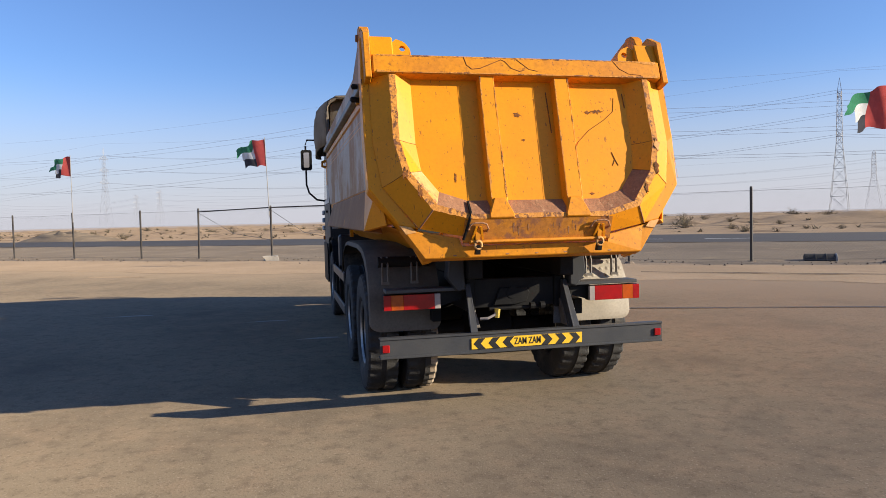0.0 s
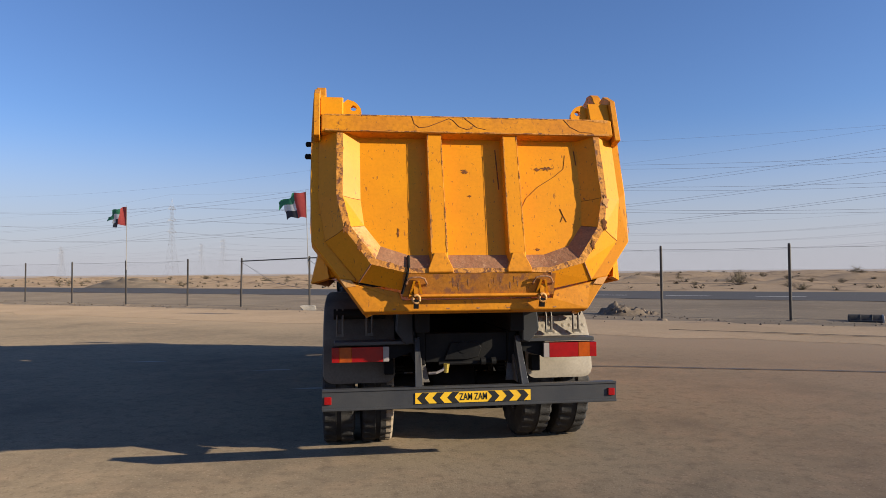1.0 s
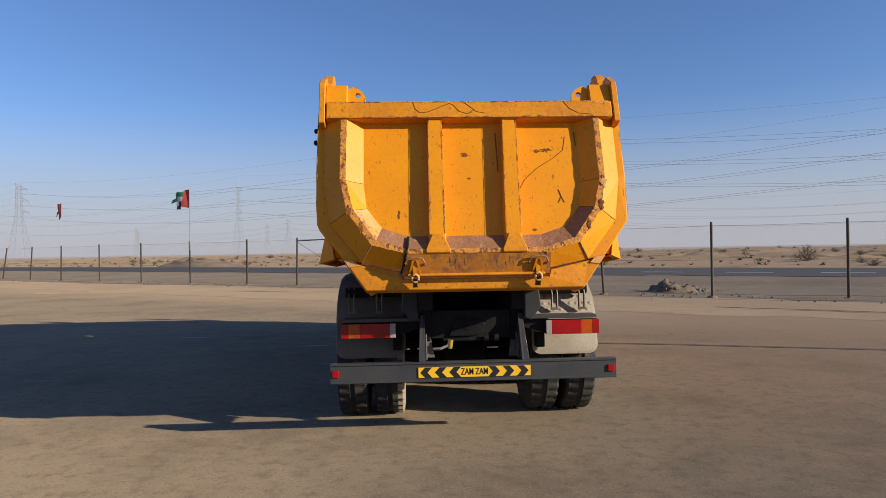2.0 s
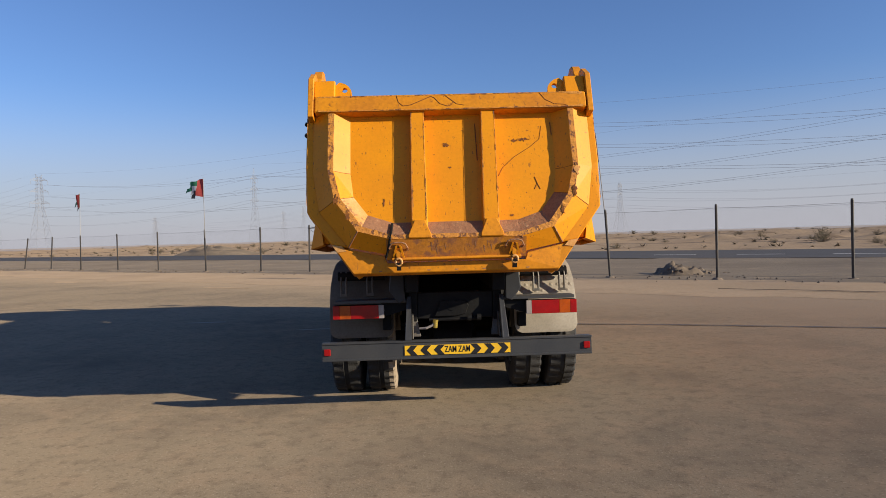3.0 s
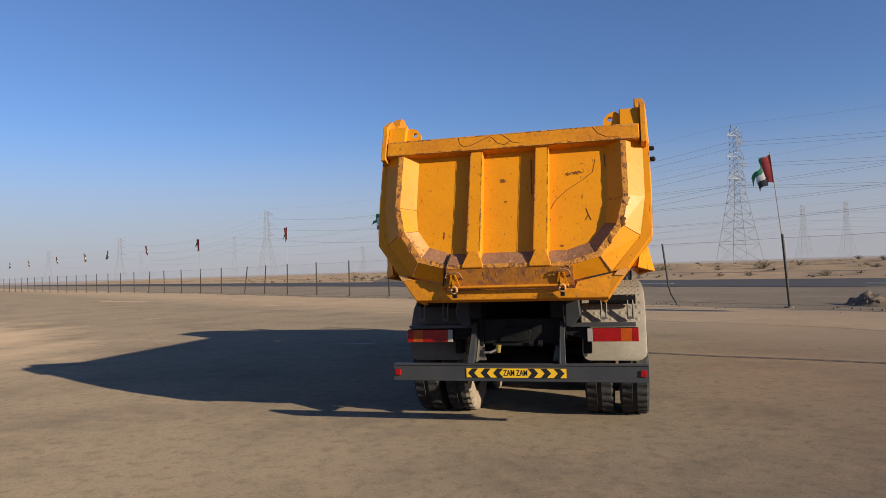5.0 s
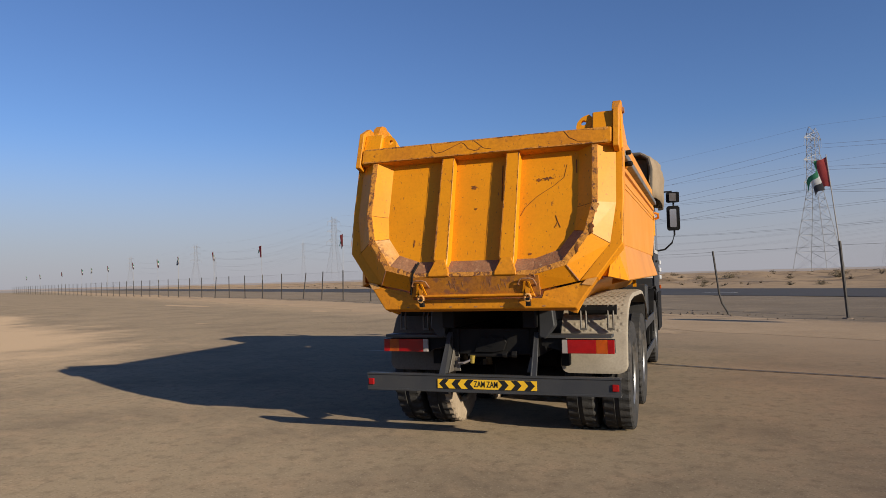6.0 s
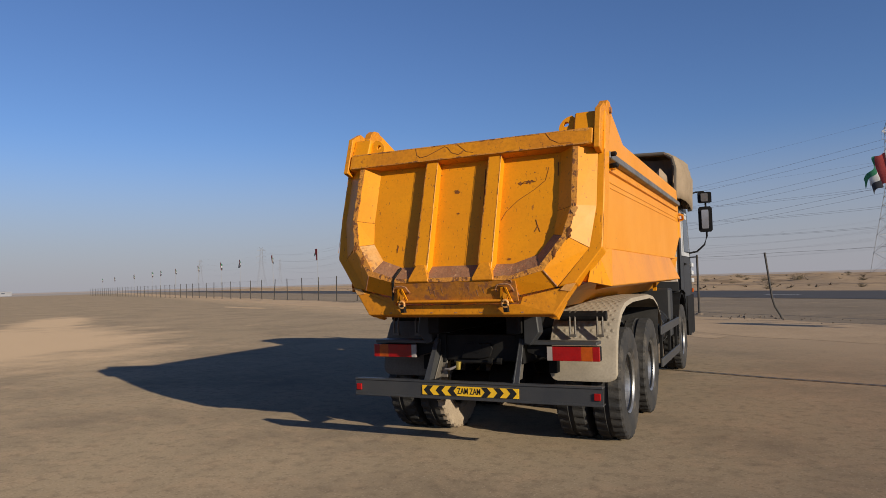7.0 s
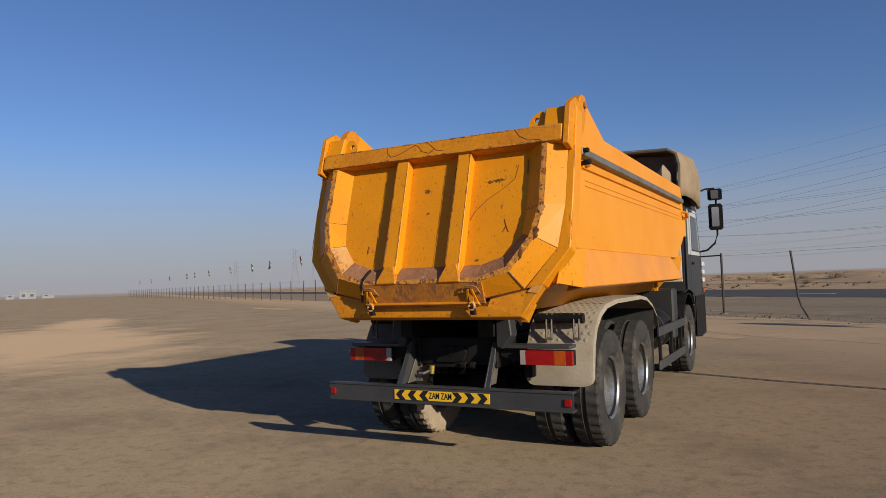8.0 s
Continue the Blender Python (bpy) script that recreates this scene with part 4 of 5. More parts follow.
tube(shaft, [(-0.25, 0.60, 0.835), (0.24, 0.60, 0.84)], 0.016, 8)
for x in (0.13, 0.22):
    tube(shaft, [(x - 0.02, 0.58, 0.85), (x + 0.02, 0.58, 0.85)], 0.032, 10)
part("hose_bar", shaft, M["dark"], truck)
hose = BM()
tube(hose, [(-0.34, 0.57, 0.76), (-0.28, 0.55, 0.765), (-0.22, 0.55, 0.79), (-0.19, 0.56, 0.83)], 0.012, 8)
part("air_hose", hose, M["clear"], truck)
cp = BM()
tube(cp, [(-0.195, 0.555, 0.765), (-0.19, 0.555, 0.84)], [0.020, 0.026], 10)
part("hose_coupling", cp, M["brass"], truck, "yellow hose coupling")
for y in (1.57, 3.01):
    ax = BM()
    tube(ax, [(-0.9, y, 0.52), (-0.25, y, 0.52), (-0.2, y, 0.52), (0.2, y, 0.52), (0.25, y, 0.52), (0.9, y, 0.52)], [0.09, 0.10, 0.21, 0.21, 0.10, 0.09], 14)
    part("axle", ax, M["dark"], truck, smooth=40)
ax = BM()
tube(ax, [(-0.95, 7.05, 0.50), (0.95, 7.05, 0.50)], 0.07, 10)
part("front_axle", ax, M["dark"], truck)
for s in (1, -1):
    sp = BM()
    pts = [(2.29 + d, 0.70 + 0.11 * (1 - (d / 0.75) ** 2)) for d in (-0.75, -0.5, -0.25, 0, 0.25, 0.5, 0.75)]
    for k in range(4):
        loft(sp, [[(s * 0.47, y, z - k * 0.03), (s * 0.55, y, z - k * 0.03), (s * 0.55, y, z - k * 0.03 - 0.022), (s * 0.47, y, z - k * 0.03 - 0.022)] for y, z in pts], True, True)
    part("leaf_spring", sp, M["dark"], truck)


# unseen shaft and cross tanks, added to block sun leaking under the chassis
shaft = BM()
tube(shaft, [(0, 1.6, 0.70), (0, 3.0, 0.72), (0, 6.2, 0.86)], 0.085, 12)
part("prop_shaft", shaft, M["dark"], truck)
for y in (3.95, 4.35):
    tk = BM()
    tube(tk, [(-0.62, y, 0.66), (-0.58, y, 0.66), (0.58, y, 0.66), (0.62, y, 0.66)], [0.10, 0.16, 0.16, 0.10], 14)
    part("brake_air_tank", tk, M["dark"], truck, smooth=40)


# side guards, tanks, boxes
def flank(s):
    for z in (0.86, 0.42):
        g = BM()
        box(g, (s * 1.17, 4.25, z - 0.06), (s * 1.20, 6.40, z + 0.06))
        part("side_guard_rail", g, M["bumper"], truck, "grey side guard rail", bevel=0.006)
    for y in (4.5, 5.4, 6.25):
        g = BM()
        box(g, (s * 1.13, y, 0.36), (s * 1.17, y + 0.06, 0.95))
        part("guard_post", g, M["dark"], truck, bevel=0.005)
    t = BM()
    tube(t, [(s * 0.85, 4.35, 0.82), (s * 0.85, 4.40, 0.82), (s * 0.85, 5.75, 0.82), (s * 0.85, 5.8, 0.82)], [0.22, 0.28, 0.28, 0.22], 20)
    part("fuel_tank" if s > 0 else "air_tank", t, M["dark"], truck, smooth=40)
    for y in (5.0, 5.6):
        st = BM()
        pts = [(s * 0.85 + 0.287 * math.cos(a), y, 0.82 + 0.287 * math.sin(a)) for a in (2 * math.pi * k / 20 for k in range(21))]
        tube(st, pts, 0.012, 5)
        part("tank_strap", st, M["bumper"], truck)
    bx = BM()
    box(bx, (s * 0.6, 5.95, 0.62), (s * 1.12, 6.32, 1.40))
    part("battery_box", bx, M["cab_dark"], truck, bevel=0.03)
    ar = BM()
    pts = [(7.05 - 0.68 * math.cos(a), 0.60 + 0.68 * math.sin(a)) for a in (math.pi * k / 12 for k in range(13))]
    loft(ar, [[(s * 0.80, y, z), (s * 1.19, y, z), (s * 1.19, y - 0.0, z + 0.02), (s * 0.80, y, z + 0.02)] for y, z in pts], True, True)
    part("wheel_arch", ar, M["dark"], truck)
    pr = BM()
    tube(pr, [(s * 0.45, 5.55, 1.30), (s * 0.45, 5.55, 1.55)], 0.02, 8)
    part("body_prop", pr, M["side"], truck)
    pr = BM()
    box(pr, (s * 0.95, 5.35, 1.38), (s * 1.0, 5.41, 1.57))
    part("body_stop", pr, M["side"], truck)


sided(flank)

# cab
cabp = [(6.92, 2.70), (7.02, 2.84), (7.30, 2.92), (8.30, 2.92), (8.50, 2.82), (8.92, 1.85), (8.98, 0.75), (7.74, 0.75), (7.72, 1.05), (7.52, 1.28), (7.2, 1.34), (6.93, 1.30)]
cb = BM()
slab(cb, [(-1.19, y, z) for y, z in cabp], (2.38, 0, 0))
cab = part("cab", cb, M["cab_dark"], truck, "dark grey cab with silver door panels", bevel=0.035, segs=2)


def cab_side(s):
    p = BM()
    slab(p, [(s * 1.192, 6.95, 1.36), (s * 1.192, 6.95, 2.66), (s * 1.192, 7.18, 2.66), (s * 1.192, 7.22, 1.34)], (s * 0.006, 0, 0))
    part("rear_corner_panel", p, M["cab_dark"], cab)
    up_ = BM()
    slab(up_, [(s * 1.1925, 7.225, 1.95), (s * 1.1925, 7.225, 2.76), (s * 1.1925, 8.36, 2.76), (s * 1.1925, 8.70, 1.95)], (s * 0.004, 0, 0))
    part("upper_door_panel", up_, M["cab"], cab, "silver upper door panel")
    lo_ = BM()
    slab(lo_, [(s * 1.1925, 7.225, 1.345), (s * 1.1925, 7.225, 1.93), (s * 1.1925, 8.70, 1.93), (s * 1.1925, 8.70, 1.24), (s * 1.1925, 7.75, 1.24)], (s * 0.005, 0, 0))
    part("lower_door_panel", lo_, M["cab_dark"], cab)
    w = BM()
    slab(w, [(s * 1.197, 7.62, 2.02), (s * 1.197, 7.62, 2.64), (s * 1.197, 8.28, 2.64), (s * 1.197, 8.52, 2.02)], (s * 0.006, 0, 0))
    part("door_window", w, M["glass"], cab, "dark side window")
    for a, b in (((7.44, 1.36), (7.44, 2.72)), ((7.44, 2.72), (8.34, 2.72)), ((8.34, 2.72), (8.66, 1.9)), ((8.66, 1.9), (8.66, 1.0))):
        d = BM()
        tube(d, [(s * 1.192, *a), (s * 1.192, *b)], 0.008, 5)
        part("door_gap", d, M["dark"], cab)
    hd = BM()
    box(hd, (s * 1.20, 7.55, 1.78), (s * 1.23, 7.72, 1.82))
    part("door_handle", hd, M["dark"], cab, bevel=0.008)
    st = BM()
    slab(st, [(s * 1.193, 7.78, 0.50), (s * 1.193, 8.98, 0.50), (s * 1.193, 8.98, 1.22), (s * 1.193, 7.80, 1.22)], (s * 0.02, 0, 0))
    part("step_panel", st, M["dark"], cab, bevel=0.008)
    for z in (1.75, 1.60, 1.45):
        v = BM()
        box(v, (s * 1.19, 8.72, z), (s * 1.24, 8.95, z + 0.09))
        part("air_deflector", v, M["cab"], cab, bevel=0.015)
    # mirrors on their arms
    arm = BM()
    tube(arm, [(s * 1.18, 8.45, 3.12), (s * 1.36, 8.60, 3.20), (s * 1.50, 8.66, 3.21), (s * 1.53, 8.66, 3.12)], 0.016, 8)
    tube(arm, [(s * 1.18, 8.60, 2.02), (s * 1.34, 8.64, 2.05), (s * 1.48, 8.66, 2.18), (s * 1.53, 8.66, 2.34), (s * 1.53, 8.66, 3.1)], 0.018, 8)
    part("mirror_arm", arm, M["dark"], cab)
    for nm, z0, z1, w_ in (("main_mirror", 2.42, 2.91, 0.125), ("wide_mirror", 2.98, 3.19, 0.125)) if s > 0 else (("main_mirror", 2.62, 3.01, 0.105),):
        mb = BM()
        loft(mb, [[(s * 1.52 + dx * w_ * k, y, (z0 + z1) / 2 + dz * (z1 - z0) / 2 * k) for dx, dz in ((-1, -0.85), (-0.75, -1), (0.75, -1), (1, -0.85), (1, 0.85), (0.75, 1), (-0.75, 1), (-1, 0.85))] for y, k in ((8.58, 1.0), (8.63, 1.0), (8.70, 0.7))], True, True)
        mo = part(nm, mb, M["dark"], cab, "black-cased mirror")
        gl = BM()
        slab(gl, [(s * 1.52 + dx * w_ * 0.5, 8.560 + 0.012 * s * dx - 0.008 * dz, (z0 + z1) / 2 + dz * (z1 - z0) / 2 * 0.74) for dx, dz in ((-1, -0.9), (-0.8, -1), (0.8, -1), (1, -0.9), (1, 0.9), (0.8, 1), (-0.8, 1), (-1, 0.9))], (0, 0.004, 0))
        part("mirror_glass", gl, M["chrome"], cab)
    mk = BM()
    box(mk, (s * 1.19, 8.86, 1.26), (s * 1.225, 8.94, 1.34))
    part("marker_lamp", mk, M["amber"], cab, bevel=0.008)
    mf = BM()
    slab(mf, [(s * 0.85, 7.70, 0.30), (s * 1.18, 7.70, 0.30), (s * 1.18, 7.66, 0.85), (s * 0.85, 7.66, 0.85)], (0, 0.012, 0))
    part("mud_flap", mf, M["tyre"], truck)


sided(cab_side)
bf = BM()
box(bf, (-1.2, 8.75, 0.42), (1.2, 9.1, 0.80))
part("front_bumper", bf, M["cab_dark"], truck, bevel=0.05, segs=2)
ws = BM()
slab(ws, [(-1.05, 8.545, 2.75), (1.05, 8.545, 2.75), (1.08, 8.905, 1.92), (-1.08, 8.905, 1.92)], (0, 0.008, 0.004))
part("windscreen", ws, M["glass"], cab)

# rolled tarpaulin and its hoop over the front of the body
hoop = BM()
hp = [(1.22, 2.90), (1.24, 3.36), (1.20, 3.54), (1.08, 3.62), (0, 3.66), (-1.08, 3.62), (-1.20, 3.54), (-1.24, 3.36), (-1.22, 2.90)]
tube(hoop, [(x, 6.30, z) for x, z in hp], 0.032, 8)
part("tarp_hoop", hoop, M["canvas_dark"], body, "black tarpaulin hoop")
cov = BM()
rings = []
rg = random.Random(2)
for y, dz, sx in ((6.28, 0.02, 1.0), (6.5, 0.03, 1.05), (6.8, 0.01, 1.10), (7.1, -0.02, 1.135), (7.4, -0.08, 1.14), (7.65, -0.20, 1.12), (7.8, -0.45, 1.08), (7.86, -0.75, 1.04)):
    ring = []
    for i in range(33):
        t = i / 32 * (len(hp) - 1)
        k = min(int(t), len(hp) - 2)
        f = t - k
        x, z = hp[k][0] + (hp[k + 1][0] - hp[k][0]) * f, hp[k][1] + (hp[k + 1][1] - hp[k][1]) * f
        fold = 0.02 * math.sin(i * 2.1 + y * 5) + rg.uniform(-0.008, 0.008)
        drop = -0.06 if i in (0, 32) else 0
        ring.append((x * sx + fold * 0.5, y + fold, max(z + dz, 2.82) + fold * 0.5 + drop))
    rings.append(ring)
loft(cov, rings)
cv = part("tarpaulin", cov, M["canvas"], body, "tan canvas tarpaulin bunched over the cab", smooth=60)
sol = cv.modifiers.new("cloth", "SOLIDIFY")
sol.thickness = 0.012
bun = BM()
rings = []
for i in range(25):
    x = -1.12 + 2.24 * i / 24
    r = 0.12 + 0.04 * math.sin(i * 1.7) + 0.02 * math.sin(i * 3.1)
    cz = 3.08 + 0.05 * math.sin(i * 0.9)
    rings.append([(x, 6.20 + r * 1.1 * math.cos(a) + 0.02 * math.sin(3 * a + i), cz + r * 1.4 * math.sin(a)) for a in (2 * math.pi * k / 14 for k in range(14))])
loft(bun, rings, True, True)
cur = BM()
rings = []
for j in range(5):
    z = 2.95 + j * 0.155
    rings.append([(-1.17 + 2.34 * i / 24, 6.52 + 0.03 * math.sin(i * 1.3 + j), z + 0.02 * math.sin(i * 0.8) - (0.05 if i in (0, 24) and j == 4 else 0)) for i in range(25)])
loft(cur, rings)
part("tarp_curtain", cur, M["canvas_dark"], body, "dark inside of the canvas", smooth=60)
part("tarp_bundle", bun, M["canvas"], body, "crumpled folded canvas", smooth=60)

# ---- the ground ----
FD, FN = Vector((-0.795, 0.607, 0)), Vector((0.607, 0.795, 0))


def along(a, d, z=0.0):
    """A place given along the fence line and across it."""
    return FD * a + FN * d + Vector((0, 0, z))


def relief(x, y):
    """Height of the desert: flat up to the road, low dunes and hummocks beyond it."""
    d = x * FN.x + y * FN.y
    k = min(max((d - 52) / 26, 0), 1)
    far = math.hypot(x, y)
    fade = 1 - min(max((far - 500) / 900, 0), 1) * 0.75
    h = noise.noise((x * 0.018, y * 0.018, 0.3)) * 0.6 + abs(noise.noise((x * 0.055, y * 0.055, 4.3))) * 1.0 + abs(noise.noise((x * 0.16, y * 0.16, 6.1))) * 0.8 + abs(noise.noise((x * 0.31, y * 0.31, 2.7))) * 0.35 + abs(noise.noise((x * 0.006, y * 0.006, 9.1))) * 0.5
    return -0.03 + k * fade * max(h - 0.25, -0.25)


g = BM()
radii = [0, 4, 8, 12, 16, 20, 25, 30, 36]
while radii[-1] < 420:
    radii.append(radii[-1] * 1.026)
radii += [470, 530, 600, 690, 800, 950, 1150, 1450, 1900, 2600, 3600, 4700]
NA = 420
gr = []
for r in radii[1:]:
    gr.append([(r * math.cos(2 * math.pi * k / NA), r * math.sin(2 * math.pi * k / NA)) for k in range(NA)])
loft(g, [[(x, y, relief(x, y)) for x, y in ring] for ring in gr], True)
c0 = g.verts.new((0, 0, -0.03))
g.verts.ensure_lookup_table()
for k in range(NA):
    g.faces.new((c0, g.verts[k], g.verts[(k + 1) % NA]))
tagged(part("ground", g, M["desert"], smooth=180), "pale desert sand with low dunes to the horizon", "ground", kind="structure")


def strip(name, d0, d1, z, material, a0=-400, a1=900, rag=0.0, step=4.0, bumpy=0.0):
    """A band of ground along the fence, with ragged edges."""
    b = BM()
    rows_, a = [], a0
    while a <= a1:
        e0 = d0 + rag * (noise.noise((a * 0.13, d0, 1)) + 0.6 * noise.noise((a * 0.5, d0, 5)))
        e1 = d1 + rag * (noise.noise((a * 0.13, d1, 1)) + 0.6 * noise.noise((a * 0.5, d1, 5)))
        rows_.append([along(a, e0 + (e1 - e0) * t, z + (bumpy * (0.5 + noise.noise((a * 0.4, (e0 + (e1 - e0) * t) * 0.6, 2))) if 0 < t < 1 else 0)) for t in (0, 0.15, 0.3, 0.45, 0.6, 0.75, 0.9, 1)])
        a += step if -60 < a < 120 else step * 5
    loft(b, rows_)
    return part(name, b, material, smooth=180)


tagged(strip("yard", -300, 14.3, 0.0, M["yard"], rag=0.7, step=1.0), "dusty brown tarmac yard", "ground", kind="structure")
tagged(strip("sand_verge", 12.2, 17.4, 0.004, M["sand"], rag=1.1, step=0.7, bumpy=0.03), "windblown sand along the yard's edge", "ground", kind="structure")
tagged(strip("gravel_verge", 16.8, 35.3, -0.018, M["gravel"], rag=0.4, step=1.0, bumpy=0.10), "grey-brown gravel verge", "ground", kind="structure")
tagged(strip("road", 34.9, 50.0, 0.012, M["road"]), "dark asphalt road", "road", kind="structure")
for k in (-4, -1, 0, 1, 4):
    b = BM()
    slab(b, [along(4.0 + 5.2 * k, 40.0, 0.014), along(6.7 + 5.2 * k, 40.0, 0.014), along(6.7 + 5.2 * k, 40.35, 0.014), along(4.0 + 5.2 * k, 40.35, 0.014)], (0, 0, 0.004))
    tagged(part("road_line", b, M["line"]), "worn white dash painted on the road", "road marking", "road dashes", kind="structure")

# a dark tar joint across the yard
jt = BM()
pts = [(0.2, 7.05), (1.3, 6.62), (2.5, 6.12), (3.85, 5.70), (4.8, 5.33), (6.7, 4.62), (7.5, 4.30), (10.5, 3.0), (14, 1.5)]
loft(jt, [[(x - 0.012, y - 0.025, 0.013), (x + 0.012, y + 0.025, 0.013)] for x, y in pts])
tagged(part("tar_joint", jt, M["ink"]), "thin dark joint across the tarmac", "joint", kind="structure")

# drifts of sand on the yard
rng = random.Random(8)


def drift(cx, cy, L, W, turn):
    b = BM()
    k = 72
    edge = []
    for i in range(k):
        a = 2 * math.pi * i / k
        r = 1 + 0.4 * noise.noise((math.cos(a) * 1.5 + cx, math.sin(a) * 1.5 + cy, 3)) + 0.3 * noise.noise((math.cos(a) * 6 + cx, math.sin(a) * 6 + cy, 5))
        edge.append((L * r * math.cos(a), W * r * math.sin(a)))
    m = pose(cx, cy, 0, 0, 0, turn)
    loft(b, [[m @ Vector((x, y, 0.004)) for x, y in edge], [m @ Vector((x * 0.6, y * 0.6, 0.008)) for x, y in edge], [m @ Vector((x * 0.02, y * 0.02, 0.010)) for x, y in edge]], True)
    return tagged(part("sand_drift", b, M["sand"], smooth=180), "thin sand drift on the tarmac", "sand", group="sand drifts", kind="structure")


for q in ((-34, 36, 4.5, 0.7, 150), (-17, 17.2, 0.35, 0.2, 20), (-9, 22.6, 2.0, 0.4, 145)):
    drift(*q)
for k in range(8):
    p = along(-14 + 11.0 * k + rng.uniform(-3, 3), 11.6 + rng.uniform(-1.2, 0.8))
    drift(p.x, p.y, rng.uniform(0.8, 2.2), rng.uniform(0.15, 0.4), 142 + rng.uniform(-12, 12))
# thin pale marks laid flat on the tarmac
for x, y, L in ((-4.75, 8.2, 0.42), (-1.55, 4.62, 0.30), (-2.3, 6.6, 0.35)):
    b = BM()
    slab(b, [(x - L, y - 0.02, 0.002), (x, y - 0.045, 0.002), (x + L, y - 0.05, 0.002), (x + L * 0.9, y + 0.03, 0.002), (x, y + 0.05, 0.002)], (0, 0, 0.004))
    tagged(part("pale_scrape", b, M["concrete"]), "pale mark on the tarmac", "scrape", kind="structure")

# a dark rut worn along the sand
rt = BM()
rows_ = []
for i in range(61):
    a = 1.4 - 9.0 * i / 60
    w = 0.05 * (0.35 + abs(noise.noise((a * 1.7, 3.0, 0.5))) * 1.6) * math.sin(math.pi * (i + 0.5) / 61)
    c = 14.15 + 0.12 * noise.noise((a * 0.5, 8.0, 0.0))
    rows_.append([along(a, c - w, 0.034), along(a, c, 0.046), along(a, c + w, 0.034)])
loft(rt, rows_)
tagged(part("sand_rut", rt, M["rubble"]), "thin dark rut in the sand of the verge", "rut", kind="structure")

# see-through shells whose own glow imitates haze over the desert and horizon
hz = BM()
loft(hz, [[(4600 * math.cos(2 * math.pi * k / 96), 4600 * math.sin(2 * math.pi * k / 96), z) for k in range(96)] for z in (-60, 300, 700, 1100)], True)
tagged(part("backdrop", hz, M["haze"], smooth=180), "pale glowing shell imitating dust haze along the horizon", "haze", kind="structure")
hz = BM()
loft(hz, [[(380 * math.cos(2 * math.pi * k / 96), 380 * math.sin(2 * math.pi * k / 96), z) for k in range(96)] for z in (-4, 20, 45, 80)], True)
tagged(part("backdrop", hz, M["veil"], smooth=180), "thin glowing shell imitating dust haze over the far desert", "haze", kind="structure")

# ---- fence ----
POSTS = [(15.4, 11.9), (12.35, 14.0), (9.05, 15.75), (6.22, 18.0), (2.95, 20.95), (0.1, 23.6), (-2.65, 25.6), (-6.0, 28.4), (-8.9, 30.5), (-12.6, 33.1), (-16.4, 36.1), (-20.1, 39.0), (-23.7, 41.5), (-27.1, 44.1), (-30.4, 46.6)]
while len(POSTS) < 62:
    POSTS.append((POSTS[-1][0] - 0.85 * 4.35, POSTS[-1][1] + 0.527 * 4.35))
POSTS.insert(0, (18.6, 9.8))
POSTS.insert(0, (21.9, 7.6))
LEAN = {6: (0, -8), 7: (0, 0), 15: (-2, 3), 16: (0, 8), 21: (0, 5), 5: (0, -3)}


def make_post(h=2.36):
    b = BM()
    tube(b, [(0, 0, -0.1), (0, 0, h - 0.06), (0, 0, h)], [0.036, 0.036, 0.03], 8)
    t = thing("fence_post", "dark steel fence post set in the verge", "fence post", "fence posts along the yard")
    part("shaft", b, M["post"], t)
    k = BM()
    tube(k, [(0, 0, -0.02), (0, 0, 0.06)], [0.17, 0.10], 9)
    part("footing", k, M["rubble"], t)
    return t


post0 = make_post()
for i, (x, y) in enumerate(POSTS):
    lx, ly = LEAN.get(i, (rng.uniform(-1, 1), rng.uniform(-1, 1)))
    m = pose(x, y, 0, lx, ly, 0) @ Matrix.Diagonal((1.1, 1.1, 1.01 if i < 6 else 1.0, 1))
    if i == 6:
        bent = thing("fence_post", "bent steel fence post leaning over the verge", "fence post", "fence posts along the yard", pose(x, y, 0))
        kb = BM()
        tube(kb, [(0.08, 0, -0.1), (0.0, 0, 0.12), (-0.16, 0, 0.42), (-0.24, 0, 0.75), (-0.40, 0, 2.30)], 0.034, 8)
        part("shaft", kb, M["post"], bent)
        continue
    if i == 0:
        post0.matrix_world = m
    else:
        copy_thing(post0, m)

# wires and chain link
wires = BM()
for i in range(len(POSTS) - 1):
    a, b = Vector((*POSTS[i], 0)), Vector((*POSTS[i + 1], 0))
    for z in (2.28, 1.2, 0.12) if i < 40 else (2.28,):
        sag = 0.02
        tube(wires, [a + Vector((0, 0, z)), (a + b) / 2 + Vector((0, 0, z - sag)), b + Vector((0, 0, z))], 0.0045, 3)
tagged(part("fence_wire", wires, M["wire"]), "strained fence wires between the posts", "wire", kind="stuff")
link = BM()
for i in list(range(0, 5)) + list(range(8, 60)):
    a, b = Vector((*POSTS[i], 0)), Vector((*POSTS[i + 1], 0))
    d = (b - a)
    L = d.length
    u = d / L
    H = 2.16
    gap = 0.11 if i < 14 else 0.2 if i < 26 else 0.34
    k = -H
    while k < L:
        for sgn in (1, -1):
            t0, t1 = max(k, 0), min(k + H, L)
            if t1 - t0 > 0.03:
                z0, z1 = (t0 - k), (t1 - k)
                if sgn < 0:
                    z0, z1 = H - z0, H - z1
                p, q = a + u * t0 + Vector((0, 0, 0.12 + z0)), a + u * t1 + Vector((0, 0, 0.12 + z1))
                e = Vector((0, 0, 0.0011 if i < 26 else 0.004))
                vs = [link.verts.new(v) for v in (p - e, p + e, q + e, q - e)]
                link.faces.new(vs)
        k += gap
mesh_link = bpy.data.meshes.new("chain_link")
link.to_mesh(mesh_link)
